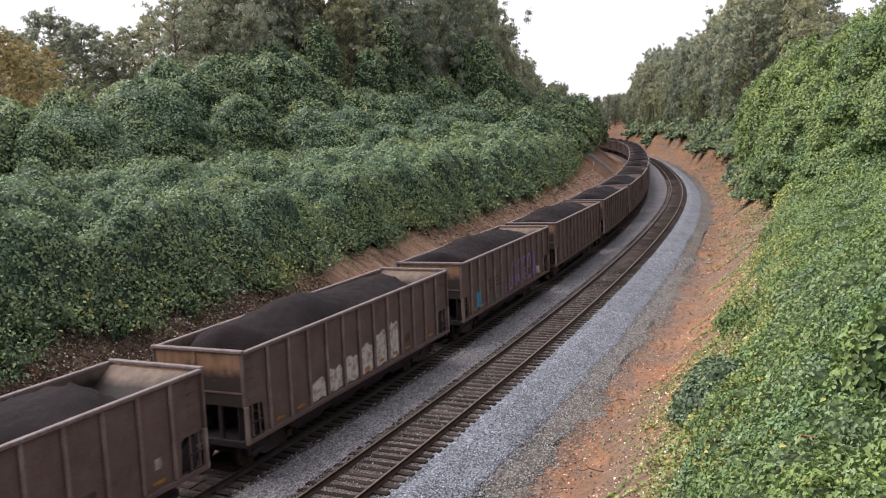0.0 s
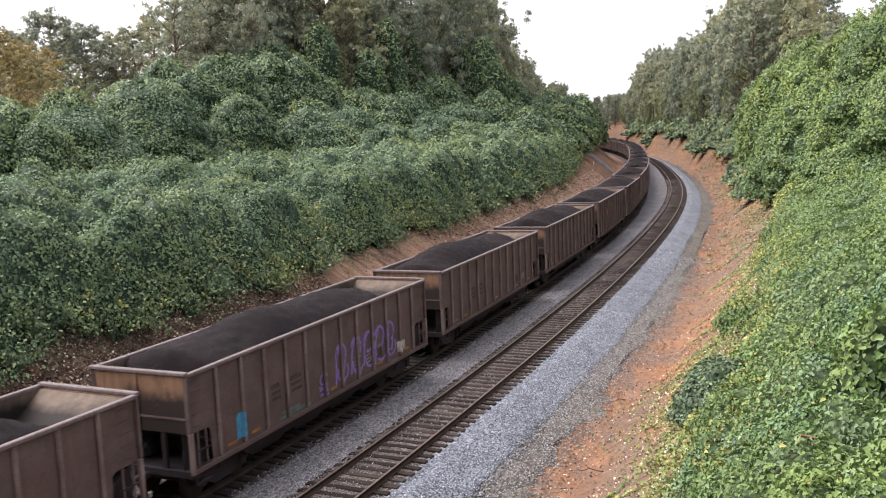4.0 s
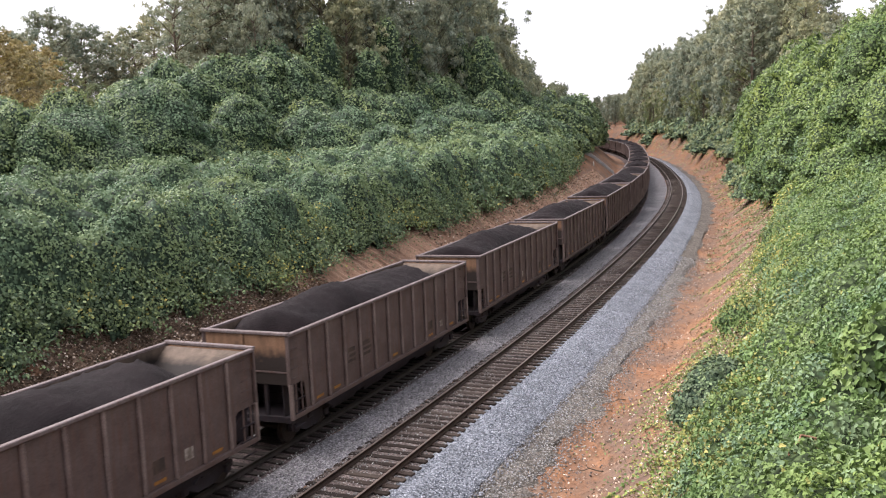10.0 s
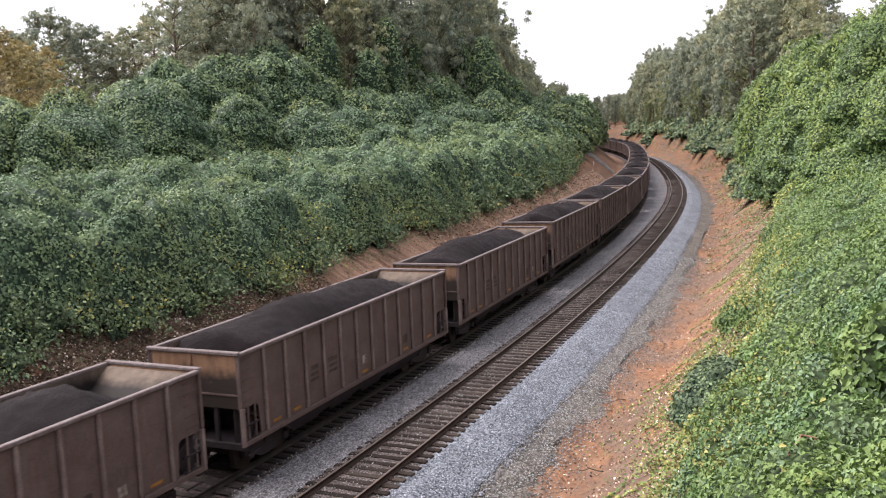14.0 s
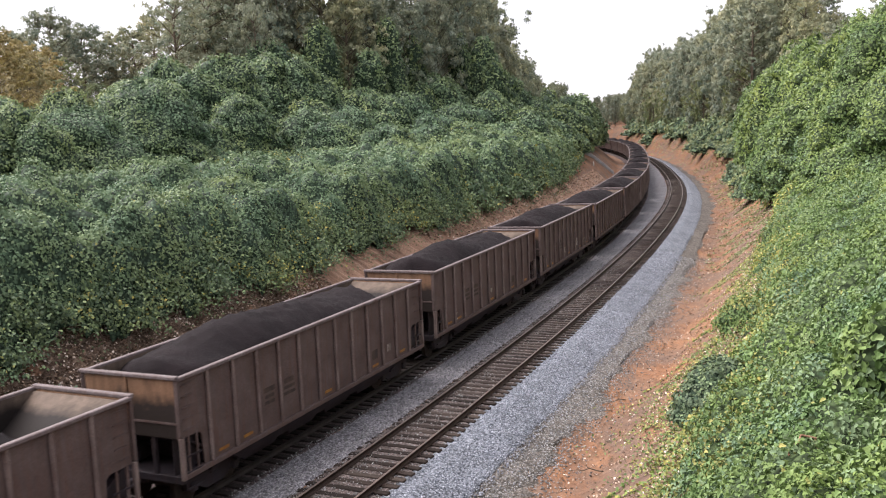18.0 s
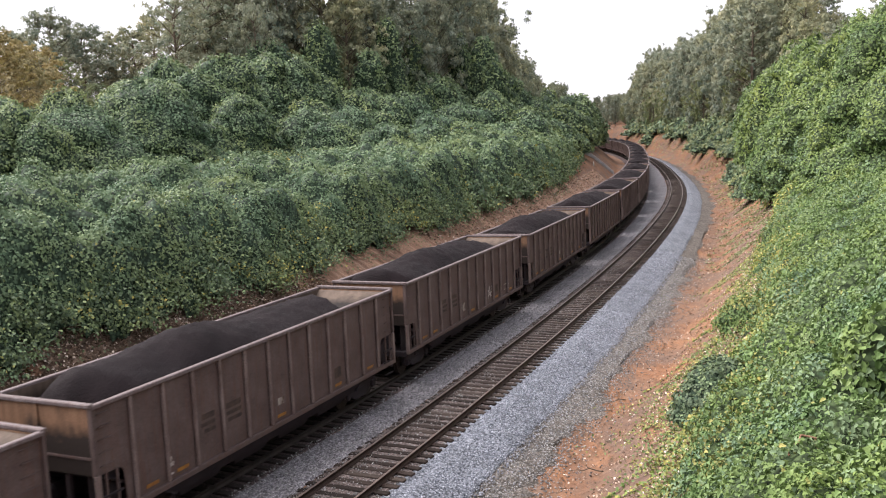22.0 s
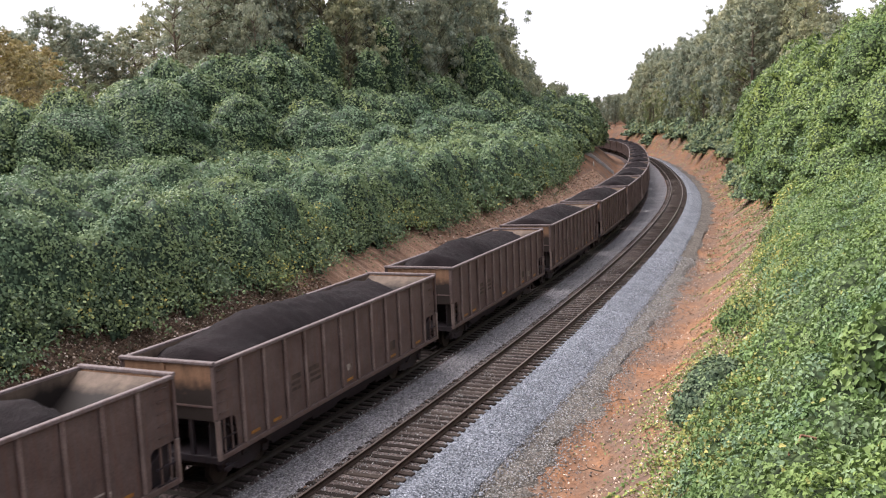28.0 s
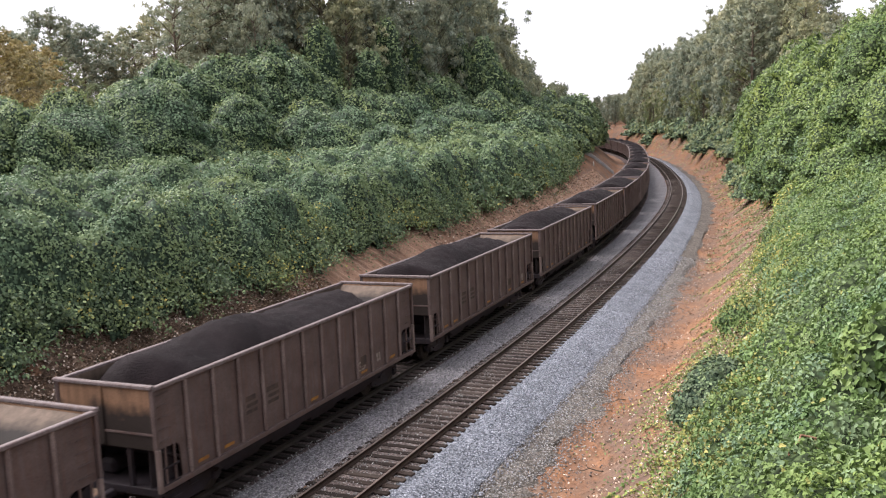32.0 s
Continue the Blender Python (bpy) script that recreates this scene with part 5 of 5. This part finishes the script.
def scatter(n, s0, s1, lat0, lat1, seed, skew=1.0, fade=False):
    r = np.random.RandomState(seed)
    s = s0 + (s1 - s0) * r.rand(n) ** skew
    lat = lat0 + (lat1 - lat0) * (np.abs(r.randn(n)) * 0.42 if fade else r.rand(n))
    p = place(s, lat)
    p[:, 2] = ground_z(s, lat)
    return p, s, lat, r


def stones(name, n, s0, s1, lat0, lat1, lift, size, mat, label, seed, fade=False):
    """Loose crushed stones, each an uneven eight-sided lump."""
    p, s, lat, r = scatter(n, s0, s1, lat0, lat1, seed, 1.5, fade)
    p[:, 2] += lift
    u = np.array([(1, 0, 0), (0, 1, 0), (-1, 0, 0), (0, -1, 0), (0, 0, 1), (0, 0, -1)], float)
    k = size * r.uniform(0.55, 1.35, (n, 1, 1)) * r.uniform(0.6, 1.2, (n, 6, 1))
    a = r.uniform(0, 6.28, n)
    ca, sa = np.cos(a)[:, None], np.sin(a)[:, None]
    v = u[None] * k + size * 0.15 * r.randn(n, 6, 3)
    v = np.stack([v[..., 0] * ca - v[..., 1] * sa, v[..., 0] * sa + v[..., 1] * ca, v[..., 2] * 0.8], -1) + p[:, None]
    f = np.array([(0, 1, 4), (1, 2, 4), (2, 3, 4), (3, 0, 4), (1, 0, 5), (2, 1, 5), (3, 2, 5), (0, 3, 5)])
    ob = mesh_ob(name, v.reshape(-1, 3), (np.arange(n)[:, None, None] * 6 + f[None]).reshape(-1, 3), mat)
    return tagged(ob, label, "stones", kind="stuff")


stones("ballast_stones", 12000, 13, 75, 1.35, 3.3, 0.07, 0.034, M_STONE, "loose pale crushed stones on the ballast shoulder", 61)
stones("ballast_stones", 7000, 13, 75, -2.9, -1.35, 0.085, 0.032, M_STONE_OLD, "loose grey crushed stones between the tracks", 62)
stones("gravel_stones", 24000, 13, 75, 3.0, 5.3, 0.03, 0.032, M_STONE_OLD, "scattered dark stones along the ditch", 63, True)
stones("gravel_stones", 2600, 13, 60, 3.0, 5.6, 0.03, 0.026, M_STONE, "pale stones strewn over the edge of the clay", 65, True)
stones("crib_stones", 9000, 13, 70, -1.3, 1.3, 0.055, 0.030, M_STONE_OLD, "stones between the ties", 64)


def litter(name, n, s0, s1, lat0, lat1, size, mat, label, seed, keep=None):
    p, s, lat, r = scatter(n, s0, s1, lat0, lat1, seed, 1.2)
    if keep is not None:
        ok = keep(s, lat, p, r)
        p = p[ok]
    p[:, 2] += 0.075 if lat1 < 0 else 0.03
    ob = leaves(name, p, np.tile((0.0, 0, 1.0), (len(p), 1)), np.full(len(p), size), mat, seed + 1, jitter=0.35)
    return tagged(ob, label, "leaf litter", kind="stuff")



def runner(s, lat, long, turn, seed):
    """A single vine runner that has crept out over the clay: a thin stem with leaves along it."""
    r = np.random.RandomState(seed)
    n = int(46 * long)
    k = np.sort(r.rand(n))
    a = turn + 0.35 * np.sin(4 * k + seed)
    ss, ll = s + long * k * np.cos(a), lat - long * k * np.sin(a)
    p = place(ss, ll)
    p[:, 2] = ground_z(ss, ll) + 0.05
    top = new("vine_runner")
    v, f = [], []
    for m in range(0, n - 6, 6):
        stick(v, f, p[m], p[m + 6], 0.008, 0.008, 4)
    mesh_ob("stem", v, f, M_BARK, top)
    q = p + r.randn(n, 3) * np.array([0.10, 0.10, 0.02]) * (1.15 - k)[:, None] + np.array([0, 0, 0.04])
    leaves("foliage", q, np.tile((-0.1, -0.1, 0.9), (n, 1)), np.full(n, 0.095), [M_VINE_SUN, M_YELLOW], seed + 1, top, (r.rand(n) < 0.25).astype(int), jitter=0.4)["kind"] = "stuff"
    return tagged(top, "green vine runner creeping over the red clay", "vine", "vine runners")


for j, (s, lat, long, turn) in enumerate(((38.5, 9.0, 3.2, 1.25), (36.8, 8.8, 2.2, 1.0), (27.6, 9.0, 2.6, 1.9), (25.5, 8.9, 1.8, 1.3), (31.5, 8.6, 1.7, 1.7), (42.5, 8.6, 2.0, 1.1), (47.5, 8.3, 1.8, 1.4), (22.8, 9.2, 1.6, 1.5))):
    runner(s, lat, long, turn, 600 + j)
clay_edge(27000, 17, 62, 95)
litter("leaf_litter", 38000, 12, 45, -12.6, -8.0, 0.11, M_LITTER, "brown dead leaves at the foot of the slope", 71)
litter("leaf_litter", 5000, 60, 150, -12.6, -9.0, 0.17, M_LITTER, "brown dead leaves on the clay slope", 73)
litter("leaf_litter", 24000, 14, 70, 3.4, 9.0, 0.075, M_LITTER, "brown dead leaves on the red clay", 75, lambda s, lat, p, r: r.rand(len(s)) < np.clip((lat - 3.6) / 4, 0.1, 1) * patchy(p, 76))
litter("leaf_litter", 5000, 66, 190, 4.2, 9.5, 0.13, M_LITTER, "brown dead leaves on the far clay bank", 77)
litter("bank_scrub", 14000, 66, 150, 5.0, 9.5, 0.22, M_TREE_OLIVE, "low green scrub on the clay bank", 87, lambda s, lat, p, r: r.rand(len(s)) < np.clip((lat - 4.6) / 4, 0.05, 1) * (patchy(p, 88) > 0.5))
litter("bank_scrub", 9000, 120, 330, 4.8, 12, 0.45, M_TREE_OLIVE, "low green scrub on the far clay bank", 85, lambda s, lat, p, r: r.rand(len(s)) < np.clip((lat - 4) / 6, 0.1, 1) * (patchy(p, 86) > 0.45))
litter("vine_shoots", 6500, 12, 66, 5.9, 9.0, 0.09, M_VINE_SUN, "green vine shoots creeping over the clay", 79, lambda s, lat, p, r: r.rand(len(s)) < np.clip((lat - 5.9) / 2.6, 0, 1) ** 2 * (patchy(p, 80) > 0.42))
litter("vine_shoots", 6000, 12, 60, 6.6, 9.2, 0.085, M_YELLOW, "yellowing vine leaves at the edge of the clay", 81, lambda s, lat, p, r: r.rand(len(s)) < np.clip((lat - 6.3) / 2, 0, 1) * patchy(p, 43) ** 1.5)
litter("vine_shoots", 5000, 10, 110, -12.4, -10.6, 0.13, M_VINE, "vine shoots hanging down the clay slope", 83, lambda s, lat, p, r: r.rand(len(s)) < np.clip((-10.4 - lat) / 1.6, 0, 1) ** 2)

# ---------------------------------------------------------------- ties (many alike pieces)
def tie_mesh():
    bm = bmesh.new()
    box_into(bm, 0, 0, -0.255, 2.6, 0.225, 0.16, bevel=0.015)
    for sx in (-1, 1):
        box_into(bm, sx * 0.7525, 0, -0.17, 0.33, 0.19, 0.02, mat=1)
    me = bpy.data.meshes.new("tie")
    bm.to_mesh(me)
    bm.free()
    me.materials.append(M_TIE)
    me.materials.append(M_RUST)
    return me


TIE = tie_mesh()
TIE_DARK = TIE.copy()
# Left ties and tie plates get the colour that holds the train's shade.
TIE_DARK.materials[0] = TIE_DARK.materials[1] = M_SHADED_TRACK
rt = random.Random(9)


def lay_ties(top, left, s0, n):
    s = s0
    for i in range(n):
        q = on_track(s, 0, 0, left)
        ob = new("tie", TIE_DARK if left else TIE)
        ob.parent = top
        ob.matrix_basis = Matrix.Translation(Vector(q) + Vector((rt.uniform(-0.03, 0.03), 0, rt.uniform(-0.012, 0.006)))) @ Matrix.Rotation(-float(np.interp(s, S, PSI)) + rt.uniform(-0.015, 0.015), 4, "Z") @ Matrix.Rotation(-CANT, 4, "Y")
        s += 0.495 + rt.uniform(-0.03, 0.03)
    # those farther on, joined
    bm = bmesh.new()
    while s < 330:
        q = on_track(s, 0, -0.255, left)
        box_into(bm, *q, 2.6, 0.225, 0.16, turn=Matrix.Rotation(-float(np.interp(s, S, PSI)), 3, "Z"))
        s += 0.495 if not left else 0.99
    part("far_ties", bm, M_SHADED_TRACK if left else M_TIE, top)["kind"] = "stuff"


def motions():
    for n, car in enumerate(train):
        run = middle(n)
        walk(car, [(t, car_pose(run - SPEED * t)) for t in np.arange(0, 32.5, 1.0)])
    # wheels roll: radius 0.457 m
    turns = [0.14 * i for i in range(229)] + [32.0]
    for car in train[1:14]:
        for truck in car.children:
            for ws in truck.children:
                if ws.name.startswith("wheelset"):
                    y = ws.location.y
                    walk(ws, [(t, pose(0, y, 0.457, math.degrees(SPEED * t / 0.457))) for t in turns])


lay_ties(TRACK_R, False, 14.0, 290)
lay_ties(TRACK_L, True, 14.0, 150)
motions()
